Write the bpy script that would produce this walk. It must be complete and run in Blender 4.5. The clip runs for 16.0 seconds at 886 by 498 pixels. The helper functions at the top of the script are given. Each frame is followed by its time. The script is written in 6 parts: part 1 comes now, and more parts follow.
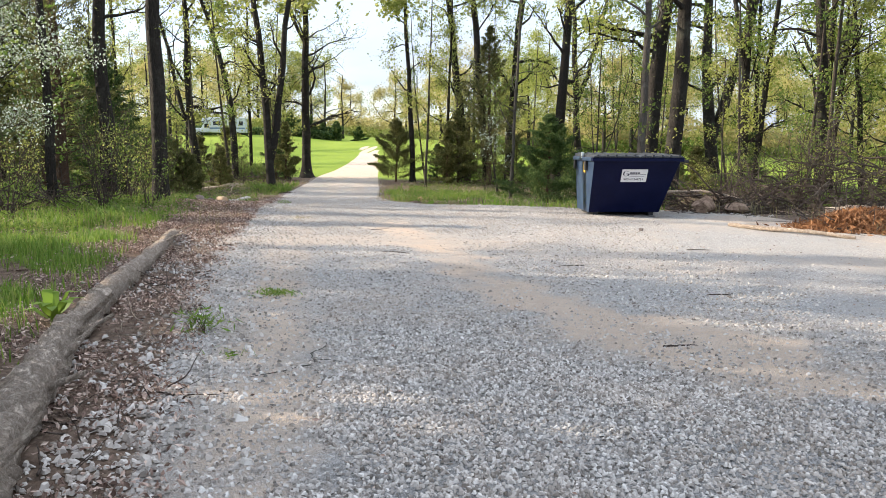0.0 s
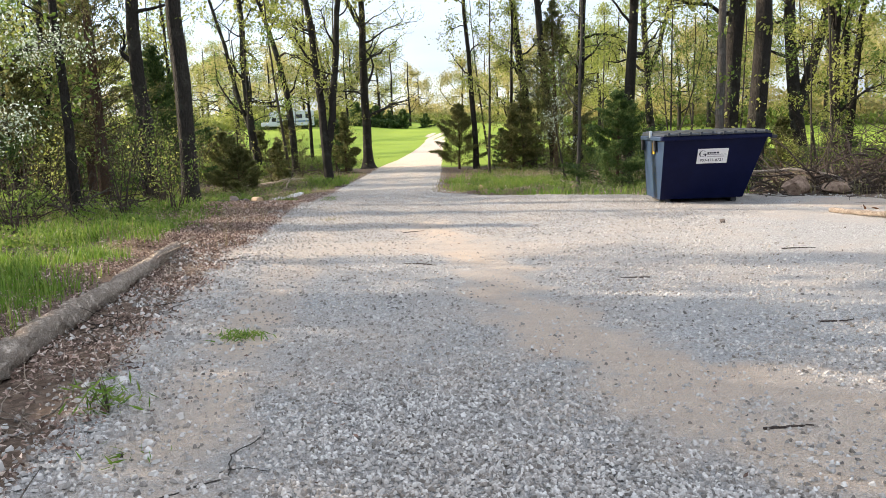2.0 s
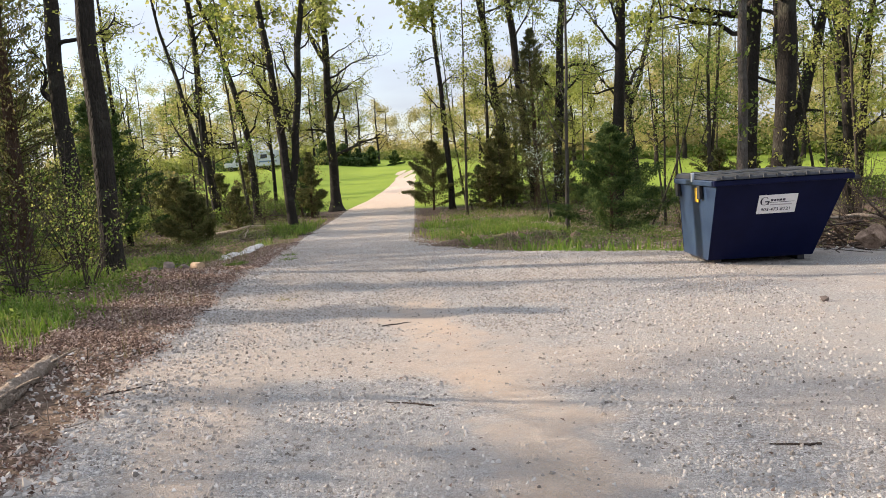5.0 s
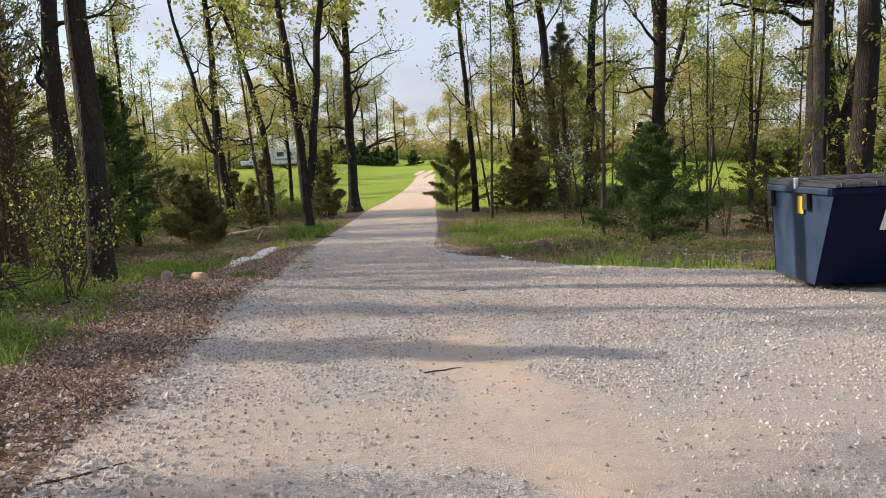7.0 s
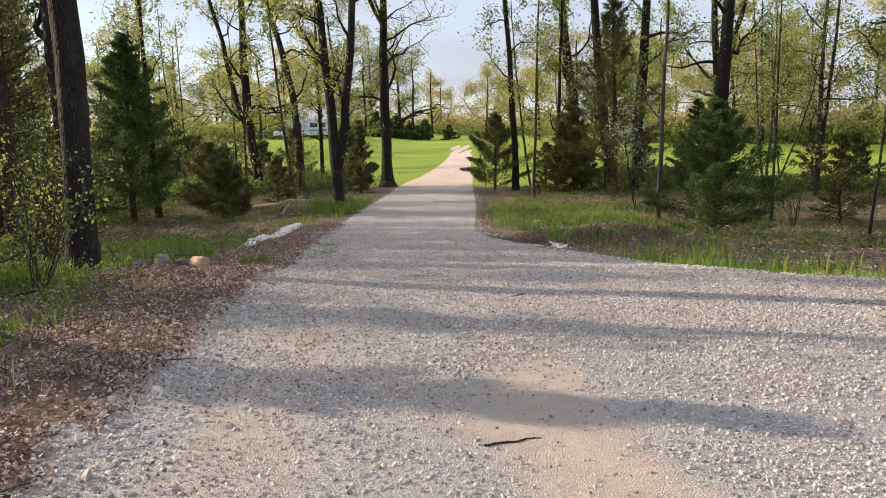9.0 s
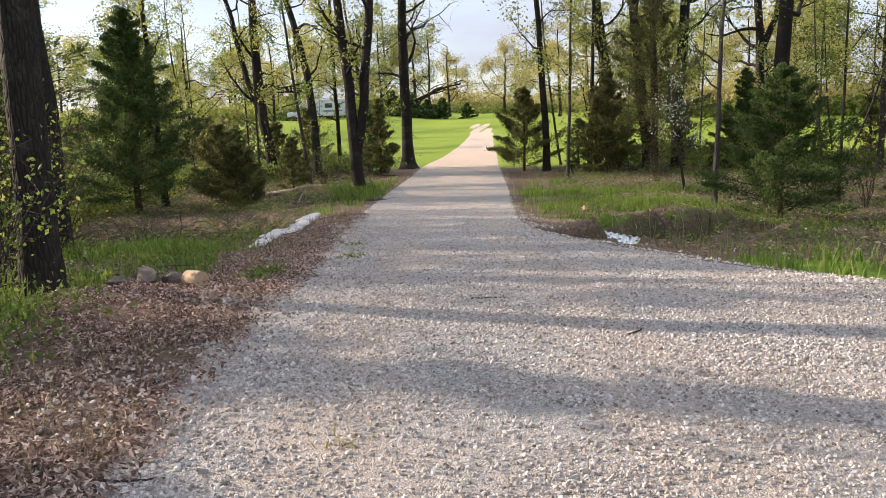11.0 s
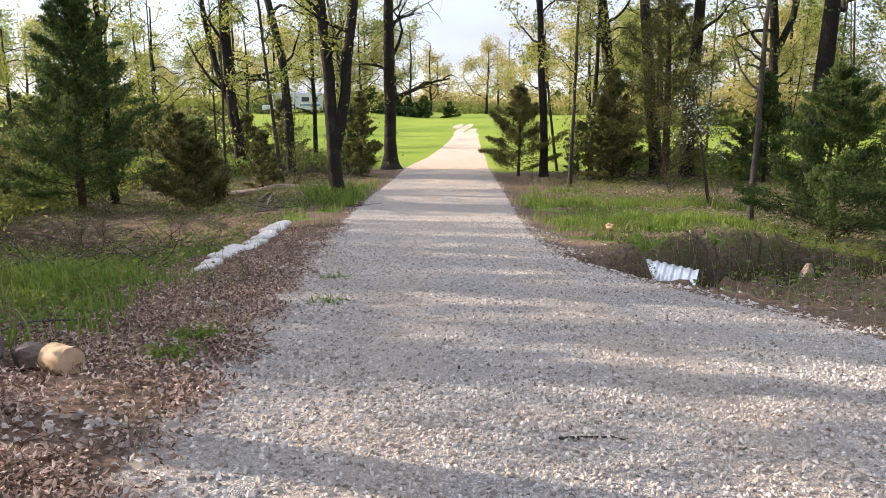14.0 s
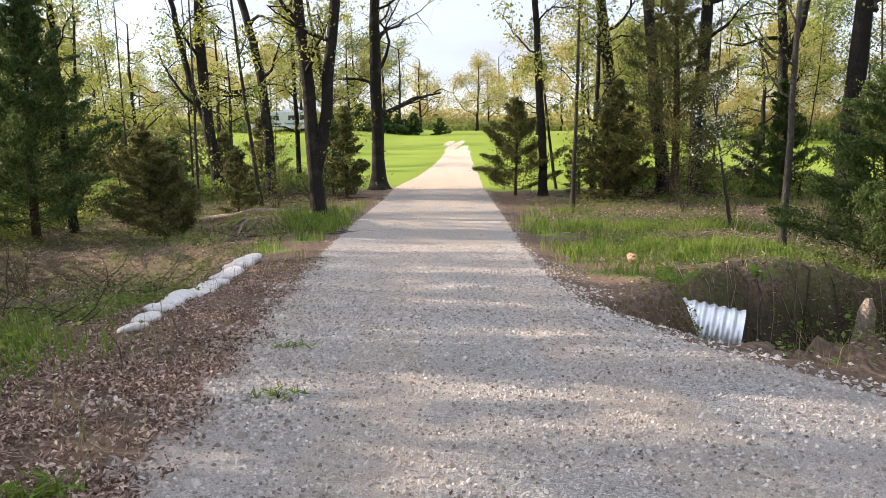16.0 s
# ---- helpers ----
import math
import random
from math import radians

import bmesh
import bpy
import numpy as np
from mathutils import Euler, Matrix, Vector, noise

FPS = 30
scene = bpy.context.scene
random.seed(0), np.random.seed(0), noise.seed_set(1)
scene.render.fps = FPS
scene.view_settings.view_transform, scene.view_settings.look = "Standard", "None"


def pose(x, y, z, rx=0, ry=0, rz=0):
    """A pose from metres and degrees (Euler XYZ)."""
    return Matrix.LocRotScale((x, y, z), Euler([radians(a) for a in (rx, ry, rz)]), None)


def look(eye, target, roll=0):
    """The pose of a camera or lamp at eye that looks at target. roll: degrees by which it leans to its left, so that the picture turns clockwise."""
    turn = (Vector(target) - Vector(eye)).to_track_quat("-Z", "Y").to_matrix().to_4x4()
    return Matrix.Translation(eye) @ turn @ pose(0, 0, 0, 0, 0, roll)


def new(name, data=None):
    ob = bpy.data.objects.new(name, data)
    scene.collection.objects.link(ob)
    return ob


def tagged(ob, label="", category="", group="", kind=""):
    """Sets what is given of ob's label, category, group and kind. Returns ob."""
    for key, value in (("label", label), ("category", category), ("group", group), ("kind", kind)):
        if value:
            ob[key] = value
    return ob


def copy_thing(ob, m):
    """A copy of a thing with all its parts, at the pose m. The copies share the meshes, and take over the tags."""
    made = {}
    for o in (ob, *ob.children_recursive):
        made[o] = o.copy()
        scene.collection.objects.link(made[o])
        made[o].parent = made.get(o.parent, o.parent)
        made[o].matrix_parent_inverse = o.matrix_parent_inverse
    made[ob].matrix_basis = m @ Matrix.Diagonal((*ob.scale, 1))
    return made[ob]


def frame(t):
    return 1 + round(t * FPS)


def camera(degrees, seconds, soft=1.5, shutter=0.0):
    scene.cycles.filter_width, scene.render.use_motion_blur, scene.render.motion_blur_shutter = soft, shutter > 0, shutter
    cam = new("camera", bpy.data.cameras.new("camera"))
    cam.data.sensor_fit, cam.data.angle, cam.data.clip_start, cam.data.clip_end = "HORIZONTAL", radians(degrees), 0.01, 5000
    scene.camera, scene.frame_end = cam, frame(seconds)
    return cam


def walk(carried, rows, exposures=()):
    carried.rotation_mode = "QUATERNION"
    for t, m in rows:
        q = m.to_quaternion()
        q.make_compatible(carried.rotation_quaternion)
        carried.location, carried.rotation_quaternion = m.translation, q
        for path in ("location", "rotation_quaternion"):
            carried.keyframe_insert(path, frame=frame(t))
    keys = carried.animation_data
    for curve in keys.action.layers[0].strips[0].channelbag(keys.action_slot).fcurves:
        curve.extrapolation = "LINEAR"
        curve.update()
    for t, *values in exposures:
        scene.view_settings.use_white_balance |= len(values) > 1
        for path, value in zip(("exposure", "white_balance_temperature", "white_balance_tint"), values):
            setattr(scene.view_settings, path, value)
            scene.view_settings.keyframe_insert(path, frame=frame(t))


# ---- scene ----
cam = camera(55.5, 16.0, soft=0.8)
EXPOSURE, SKY, SUN = 0.96, 0.15, 5.0
PATH = [
    (0, (-0.035, 0.029, 1.447), (-0.027, 2.014, 1.2), 0.3),
    (0.5, (0.13, 0.451, 1.479), (0.072, 2.438, 1.256), -1.3),
    (1, (0.29, 0.903, 1.457), (0.158, 2.884, 1.217), -2.2),
    (1.5, (0.433, 1.442, 1.459), (0.259, 3.417, 1.195), -2.5),
    (2, (0.437, 2.033, 1.476), (0.265, 4.006, 1.196), -2.4),
    (2.5, (0.452, 2.621, 1.525), (0.278, 4.591, 1.226), -2.6),
    (3, (0.39, 3.185, 1.585), (0.204, 5.151, 1.27), -3.1),
    (3.5, (0.353, 3.726, 1.609), (0.159, 5.694, 1.307), -3.1),
    (4, (0.154, 4.434, 1.662), (-0.036, 6.41, 1.415), -2.8),
    (4.2, (0.117, 4.642, 1.669), (-0.047, 6.625, 1.462), -3.2),
    (6.5, (-0.485, 7.177, 1.639), (-0.539, 9.166, 1.439), -3.3),
    (7, (-0.549, 7.607, 1.656), (-0.684, 9.593, 1.458), -2.9),
    (7.5, (-0.614, 8.235, 1.637), (-0.76, 10.218, 1.415), -2.3),
    (8, (-0.619, 8.895, 1.592), (-0.695, 10.879, 1.355), -0.9),
    (8.5, (-0.721, 9.391, 1.598), (-0.854, 11.373, 1.366), -1.2),
    (9, (-0.937, 9.955, 1.592), (-1.148, 11.928, 1.34), -1.4),
    (11.3, (-1.841, 12.854, 1.573), (-2.097, 14.815, 1.274), -2.6),
    (11.5, (-1.935, 13.088, 1.544), (-2.191, 15.05, 1.255), -2.9),
    (12, (-2.132, 13.678, 1.521), (-2.393, 15.643, 1.25), -2.9),
    (12.5, (-2.292, 14.233, 1.541), (-2.55, 16.198, 1.274), -2.4),
    (13, (-2.425, 14.814, 1.522), (-2.681, 16.779, 1.253), -2.0),
    (13.5, (-2.532, 15.463, 1.494), (-2.737, 17.432, 1.208), -0.7),
    (14, (-2.589, 16.048, 1.487), (-2.776, 18.016, 1.186), -0.4),
    (14.5, (-2.6, 16.587, 1.478), (-2.83, 18.554, 1.2), -0.4),
    (15, (-2.662, 17.379, 1.449), (-2.87, 19.347, 1.162), -0.2),
    (15.5, (-2.746, 17.905, 1.473), (-2.902, 19.877, 1.18), -0.3),
    (16, (-2.869, 18.539, 1.454), (-3.036, 20.514, 1.193), -1.1),
]
walk(cam, [(t, look(eye, target, roll)) for t, eye, target, roll in PATH], [(0.0, EXPOSURE + 0.46, 6200, 10), (4.0, EXPOSURE + 0.28, 6400, 12), (7.0, EXPOSURE - 0.15, 6500, 16), (9.0, EXPOSURE - 0.1, 6450, 16), (11.0, EXPOSURE + 0.08, 6400, 16), (13.0, EXPOSURE + 0.26, 6350, 17), (16.0, EXPOSURE + 0.34, 6450, 16)])

# ---- world and sun ----
SUN_EL, SUN_TO = radians(20), Vector((-0.97, 0.23, 0)).normalized()
world = bpy.data.worlds.new("sky")
scene.world = world
world.use_nodes = True
wn = world.node_tree.nodes
wl = world.node_tree.links
wn.clear()
sky = wn.new("ShaderNodeTexSky")
sky.sky_type, sky.sun_disc = "NISHITA", False
sky.sun_elevation = SUN_EL
sky.sun_rotation = math.atan2(SUN_TO.x, SUN_TO.y)
sky.air_density, sky.dust_density, sky.ozone_density = 1.0, 0.45, 1.2
w_tc = wn.new("ShaderNodeTexCoord")
w_map = wn.new("ShaderNodeMapping")
w_map.inputs["Scale"].default_value = (1.6, 1.6, 6.0)
w_noise = wn.new("ShaderNodeTexNoise")
w_noise.inputs["Scale"].default_value = 2.2
w_noise.inputs["Detail"].default_value = 6
w_ramp = wn.new("ShaderNodeValToRGB")
w_ramp.color_ramp.elements[0].position, w_ramp.color_ramp.elements[1].position = 0.40, 0.68
w_mix = wn.new("ShaderNodeMix")
w_mix.data_type = "RGBA"
w_bg = wn.new("ShaderNodeBackground")
w_bg.inputs["Strength"].default_value = SKY
w_out = wn.new("ShaderNodeOutputWorld")
wl.new(w_tc.outputs["Generated"], w_map.inputs["Vector"])
wl.new(w_map.outputs["Vector"], w_noise.inputs["Vector"])
wl.new(w_noise.outputs["Fac"], w_ramp.inputs["Fac"])
w_fac = wn.new("ShaderNodeMath")
w_fac.operation = "MULTIPLY_ADD"
w_fac.inputs[1].default_value, w_fac.inputs[2].default_value = 0.30, 0.66
wl.new(w_ramp.outputs["Color"], w_fac.inputs[0])
wl.new(w_fac.outputs[0], w_mix.inputs["Factor"])
wl.new(sky.outputs["Color"], w_mix.inputs[6])
# thin bright cloud, three times as bright overhead as at the horizon
w_sep = wn.new("ShaderNodeSeparateXYZ")
w_cloud = wn.new("ShaderNodeValToRGB")
w_cloud.color_ramp.elements[0].color = (1.75, 1.9, 2.2, 1)
w_cloud.color_ramp.elements[1].color = (5.7, 6.05, 6.7, 1)
wl.new(w_tc.outputs["Generated"], w_sep.inputs[0])
wl.new(w_sep.outputs["Z"], w_cloud.inputs["Fac"])
wl.new(w_cloud.outputs["Color"], w_mix.inputs[7])
wl.new(w_mix.outputs[2], w_bg.inputs["Color"])
wl.new(w_bg.outputs["Background"], w_out.inputs["Surface"])

sun = new("sun", bpy.data.lights.new("sun", "SUN"))
sun.data.energy, sun.data.angle, sun.data.color = SUN, radians(0.6), (1.0, 0.84, 0.65)
to_sun = Vector((SUN_TO.x * math.cos(SUN_EL), SUN_TO.y * math.cos(SUN_EL), math.sin(SUN_EL)))
sun.rotation_euler = to_sun.to_track_quat("Z", "Y").to_euler()
sun.location = to_sun * 60


# ---- materials ----
class Mat:
    """A small builder for procedural materials."""

    def __init__(self, name, rough=0.8, metal=0.0, spec=0.3):
        self.mat = bpy.data.materials.new(name)
        self.mat.use_nodes = True
        self.n, self.l = self.mat.node_tree.nodes, self.mat.node_tree.links
        self.b = self.n["Principled BSDF"]
        self.b.inputs["Roughness"].default_value = rough
        self.b.inputs["Metallic"].default_value = metal
        self.b.inputs["Specular IOR Level"].default_value = spec
        self.tc = self.n.new("ShaderNodeTexCoord")

    def vec(self, scale=(1, 1, 1), out="Object"):
        m = self.n.new("ShaderNodeMapping")
        m.inputs["Scale"].default_value = scale
        self.l.new(self.tc.outputs[out], m.inputs["Vector"])
        return m.outputs["Vector"]

    def noise(self, scale, detail=4, rough=0.6, v=None):
        t = self.n.new("ShaderNodeTexNoise")
        t.inputs["Scale"].default_value, t.inputs["Detail"].default_value, t.inputs["Roughness"].default_value = scale, detail, rough
        self.l.new(v or self.vec(), t.inputs["Vector"])
        return t.outputs["Fac"]

    def voronoi(self, scale, feature="F1", out="Distance", v=None):
        t = self.n.new("ShaderNodeTexVoronoi")
        t.feature = feature
        t.inputs["Scale"].default_value = scale
        self.l.new(v or self.vec(), t.inputs["Vector"])
        return t.outputs[out]

    def ramp(self, fac, *stops):
        r = self.n.new("ShaderNodeValToRGB")
        e = r.color_ramp.elements
        while len(e) < len(stops):
            e.new(0.5)
        for el, (p, c) in zip(e, stops):
            el.position = p
            el.color = (*c, 1) if isinstance(c, tuple) else (c, c, c, 1)
        self.l.new(fac, r.inputs["Fac"])
        return r.outputs["Color"]

    def mix(self, fac, a, b, blend="MIX"):
        m = self.n.new("ShaderNodeMix")
        m.data_type, m.blend_type = "RGBA", blend
        for i, v in ((0, fac), (6, a), (7, b)):
            if isinstance(v, (int, float)):
                m.inputs[i].default_value = v
            elif isinstance(v, tuple):
                m.inputs[i].default_value = (*v, 1)
            else:
                self.l.new(v, m.inputs[i])
        return m.outputs[2]

    def math(self, op, a, b=0.0):
        m = self.n.new("ShaderNodeMath")
        m.operation = op
        for i, v in enumerate((a, b)):
            if isinstance(v, (int, float)):
                m.inputs[i].default_value = v
            else:
                self.l.new(v, m.inputs[i])
        return m.outputs[0]

    def attr(self, name):
        a = self.n.new("ShaderNodeAttribute")
        a.attribute_name = name
        return a.outputs["Fac"]

    def island(self):
        return self.n.new("ShaderNodeNewGeometry").outputs["Random Per Island"]

    def per_object(self):
        return self.n.new("ShaderNodeObjectInfo").outputs["Random"]

    def color(self, c):
        if isinstance(c, tuple):
            self.b.inputs["Base Color"].default_value = (*c, 1)
        else:
            self.l.new(c, self.b.inputs["Base Color"])
        return self

    def bump(self, h, strength=0.4, dist=0.01):
        b = self.n.new("ShaderNodeBump")
        b.inputs["Strength"].default_value, b.inputs["Distance"].default_value = strength, dist
        self.l.new(h, b.inputs["Height"])
        self.l.new(b.outputs["Normal"], self.b.inputs["Normal"])
        return self


def leaf_material(name, c1, c2, c3, through_light=0.45, rough=0.6):
    m = Mat(name, rough, spec=0.2)
    col = m.ramp(m.island(), (0.0, c1), (0.55, c2), (1.0, c3))
    m.color(col)
    tr = m.n.new("ShaderNodeBsdfTranslucent")
    mx = m.n.new("ShaderNodeMixShader")
    mx.inputs[0].default_value = through_light
    m.l.new(col, tr.inputs["Color"])
    m.l.new(m.b.outputs[0], mx.inputs[1])
    m.l.new(tr.outputs[0], mx.inputs[2])
    m.l.new(mx.outputs[0], m.n["Material Output"].inputs["Surface"])
    return m.mat


def bark_material(name, dark, light, lichen):
    m = Mat(name, 0.92, spec=0.15)
    v = m.vec((1, 1, 0.22))
    plates = m.voronoi(26, "DISTANCE_TO_EDGE", v=v)
    grain = m.noise(34, 6, 0.7, v)
    col = m.mix(m.ramp(plates, (0.0, 0.45), (0.10, 1.0)), (0.5, 0.5, 0.5), (1.0, 1.0, 1.0), "MIX")
    base = m.mix(grain, dark, light)
    col = m.mix(1.0, base, col, "MULTIPLY")
    patch = m.ramp(m.noise(1.6, 5, 0.65), (0.52, 0.0), (0.66, 1.0))
    col = m.mix(m.math("MULTIPLY", patch, 0.55), col, lichen)
    m.color(col)
    m.bump(m.mix(0.35, m.ramp(plates, (0.0, 0.0), (0.22, 1.0)), grain), 0.9, 0.03)
    return m.mat


BARK = bark_material("oak_bark", (0.013, 0.011, 0.009), (0.044, 0.038, 0.032), (0.075, 0.075, 0.056))
BARK_GREY = bark_material("grey_bark", (0.045, 0.038, 0.032), (0.14, 0.125, 0.108), (0.18, 0.18, 0.15))
BARK_THIN = bark_material("sapling_bark", (0.03, 0.025, 0.02), (0.09, 0.076, 0.06), (0.11, 0.115, 0.075))
BARK_CEDAR = bark_material("cedar_bark", (0.045, 0.027, 0.018), (0.12, 0.075, 0.05), (0.12, 0.10, 0.08))
def weathered_wood():
    m = Mat("dead_wood", 0.9, spec=0.15)
    fibre = m.noise(45, 10, 0.8)
    col = m.ramp(fibre, (0.3, (0.22, 0.17, 0.125)), (0.5, (0.56, 0.46, 0.37)), (0.72, (0.74, 0.65, 0.55)))
    peel = m.ramp(m.noise(13, 10, 0.8), (0.44, 0.0), (0.54, 1.0))
    col = m.mix(m.math("MULTIPLY", peel, 0.75), col, m.ramp(m.noise(40, 5), (0.35, (0.17, 0.125, 0.09)), (0.65, (0.44, 0.355, 0.28))))
    m.color(col)
    m.bump(m.mix(0.5, fibre, peel), 1.0, 0.06)
    return m.mat


DEADWOOD = weathered_wood()
TWIG = bark_material("twig_bark", (0.03, 0.022, 0.018), (0.115, 0.088, 0.07), (0.16, 0.14, 0.12))
LEAF_SPRING = leaf_material("spring_leaf", (0.18, 0.21, 0.04), (0.28, 0.31, 0.07), (0.36, 0.36, 0.13), 0.55)
LEAF_GREEN = leaf_material("green_leaf", (0.08, 0.13, 0.022), (0.14, 0.20, 0.04), (0.21, 0.25, 0.07), 0.5)
LEAF_GOLD = leaf_material("golden_leaf", (0.30, 0.26, 0.09), (0.43, 0.37, 0.15), (0.36, 0.36, 0.14), 0.55)
LEAF_CEDAR = leaf_material("cedar_leaf", (0.035, 0.068, 0.022), (0.075, 0.122, 0.035), (0.14, 0.175, 0.055), 0.5)
LEAF_BROWNCEDAR = leaf_material("brownish_cedar_leaf", (0.06, 0.075, 0.024), (0.13, 0.135, 0.045), (0.20, 0.175, 0.07), 0.5)
BLOSSOM = leaf_material("dogwood_blossom", (0.10, 0.15, 0.05), (0.34, 0.40, 0.28), (0.68, 0.72, 0.66), 0.3)
LITTER = leaf_material("dead_leaf", (0.07, 0.044, 0.033), (0.27, 0.18, 0.14), (0.58, 0.465, 0.385), 0.1, 0.75)
NEEDLES = leaf_material("rust_needle", (0.10, 0.045, 0.02), (0.24, 0.11, 0.045), (0.34, 0.19, 0.10), 0.2, 0.75)
GRASS = leaf_material("grass_blade", (0.09, 0.16, 0.022), (0.15, 0.24, 0.03), (0.24, 0.27, 0.07), 0.4)
DRYGRASS = leaf_material("dry_grass_blade", (0.20, 0.17, 0.08), (0.30, 0.25, 0.13), (0.17, 0.19, 0.06), 0.3)


def ground_material():
    m = Mat("ground_surface", 0.93, spec=0.12)
    v = m.vec((1, 1, 1))
    # crushed stone
    st = m.voronoi(62, out="Color", v=v)
    sep = m.n.new("ShaderNodeSeparateColor")
    m.l.new(st, sep.inputs[0])
    cell = sep.outputs[0]
    gap = m.voronoi(62, "DISTANCE_TO_EDGE", v=v)
    stone = m.ramp(cell, (0.0, (0.27, 0.258, 0.245)), (0.45, (0.50, 0.482, 0.458)), (1.0, (0.72, 0.705, 0.68)))
    stone = m.mix(m.ramp(gap, (0.0, 0.0), (0.09, 1.0)), (0.17, 0.157, 0.145), stone)
    fine = m.ramp(m.noise(160, 3), (0.3, (0.28, 0.265, 0.247)), (0.7, (0.57, 0.545, 0.51)))
    stone = m.mix(m.ramp(m.noise(0.55, 5, 0.7), (0.42, 0.25), (0.62, 0.95)), fine, stone)
    # packed tan clay and dust
    tan = m.ramp(m.noise(5.0, 8, 0.75), (0.3, (0.42, 0.325, 0.245)), (0.52, (0.56, 0.455, 0.36)), (0.74, (0.66, 0.58, 0.50)))
    tan = m.mix(m.ramp(m.noise(75, 4, 0.7), (0.50, 0.0), (0.60, 0.7)), tan, fine)
    blur = m.math("MULTIPLY", m.math("SUBTRACT", m.noise(2.6, 8, 0.75), 0.5), 0.9)
    sandf = m.ramp(m.math("ADD", m.attr("sand"), blur), (0.32, 0.0), (0.66, 0.95))
    gravel = m.mix(m.math("MULTIPLY", sandf, 0.62), stone, tan)
    # darker ground under the drift: shade between its stones put into the colour
    gravel = m.mix(m.math("MULTIPLY", m.attr("pile"), 0.85), gravel, m.ramp(m.noise(110, 4), (0.35, (0.19, 0.18, 0.167)), (0.65, (0.43, 0.415, 0.393))))
    clay = m.ramp(m.noise(6.0, 8, 0.75), (0.3, (0.55, 0.415, 0.305)), (0.7, (0.69, 0.555, 0.43)))
    gravel = m.mix(m.ramp(m.math("ADD", m.attr("clay"), blur), (0.26, 0.0), (0.66, 0.9)), gravel, m.mix(m.ramp(m.noise(85, 4, 0.7), (0.48, 0.0), (0.62, 0.55)), clay, fine))
    # leaf litter and soil
    soil = m.ramp(m.noise(9, 8, 0.75), (0.28, (0.04, 0.03, 0.022)), (0.5, (0.11, 0.083, 0.062)), (0.74, (0.21, 0.165, 0.128)))
    lf = m.voronoi(24, out="Color", v=v)
    s2 = m.n.new("ShaderNodeSeparateColor")
    m.l.new(lf, s2.inputs[0])
    leaves = m.ramp(s2.outputs[0], (0.0, (0.07, 0.042, 0.028)), (0.6, (0.17, 0.105, 0.07)), (1.0, (0.30, 0.22, 0.16)))
    soil = m.mix(0.4, soil, leaves)
    moss = m.ramp(m.noise(0.8, 6, 0.7), (0.46, 0.0), (0.62, 0.6))
    soil = m.mix(m.math('MULTIPLY', moss, m.attr('wild')), soil, (0.085, 0.115, 0.03))
    soil = m.mix(m.math('MULTIPLY', m.attr('redbank'), 0.85), soil, m.ramp(m.noise(11, 7, 0.75), (0.3, (0.20, 0.115, 0.075)), (0.7, (0.42, 0.29, 0.21))))
    # dark creek soil, with the shade down in the cut painted in
    soil = m.mix(m.attr('soil_shade'), soil, m.mix(m.noise(7, 6, 0.7), (0.022, 0.017, 0.012), (0.075, 0.06, 0.042)))
    # grass and pasture
    turf = m.ramp(m.noise(14, 8, 0.8), (0.3, (0.065, 0.105, 0.02)), (0.55, (0.13, 0.20, 0.03)), (0.8, (0.21, 0.25, 0.06)))
    pasture = m.ramp(m.noise(0.12, 5, 0.6), (0.35, (0.16, 0.25, 0.02)), (0.65, (0.24, 0.32, 0.03)))
    pasture = m.mix(m.noise(30, 4), pasture, (0.17, 0.22, 0.03))
    turf = m.mix(m.attr("field"), turf, pasture)
    blur2 = m.math("MULTIPLY", m.math("SUBTRACT", m.noise(3.4, 8, 0.75), 0.5), 0.8)
    gf = m.ramp(m.math("ADD", m.attr("grass"), blur2), (0.42, 0.0), (0.6, 1.0))
    vf = m.ramp(m.math("ADD", m.attr("gravel"), blur2), (0.44, 0.0), (0.58, 1.0))
    m.color(m.mix(vf, m.mix(gf, soil, turf), gravel))
    hgt = m.mix(vf, m.noise(22, 6, 0.8), m.mix(0.4, m.ramp(gap, (0.0, 0.0), (0.3, 1.0)), m.noise(95, 6, 0.8)))
    m.bump(hgt, 0.9, 0.03)
    return m.mat


GROUND = ground_material()


def stone_material():
    m = Mat("limestone_chip", 0.85, spec=0.2)
    c = m.ramp(m.island(), (0.0, (0.09, 0.081, 0.072)), (0.25, (0.29, 0.27, 0.247)), (0.65, (0.44, 0.415, 0.383)), (1.0, (0.60, 0.573, 0.535)))
    c = m.mix(m.ramp(m.noise(0.9, 6, 0.7), (0.42, 0.0), (0.62, 0.6)), c, m.mix(0.5, c, (0.42, 0.33, 0.25)))
    m.color(m.mix(m.ramp(m.noise(60, 4), (0.4, 0.0), (0.7, 0.35)), c, (0.30, 0.25, 0.20)))
    return m.mat


STONE = stone_material()


def plain(name, c1, c2, rough, metal=0.0, scale=6.0, spec=0.4, bump=0.0):
    m = Mat(name, rough, metal, spec)
    m.color(m.mix(m.ramp(m.noise(scale, 7, 0.7), (0.35, 0.0), (0.7, 1.0)), c1, c2))
    if bump:
        m.bump(m.noise(scale * 6, 5, 0.7), bump, 0.01)
    return m.mat


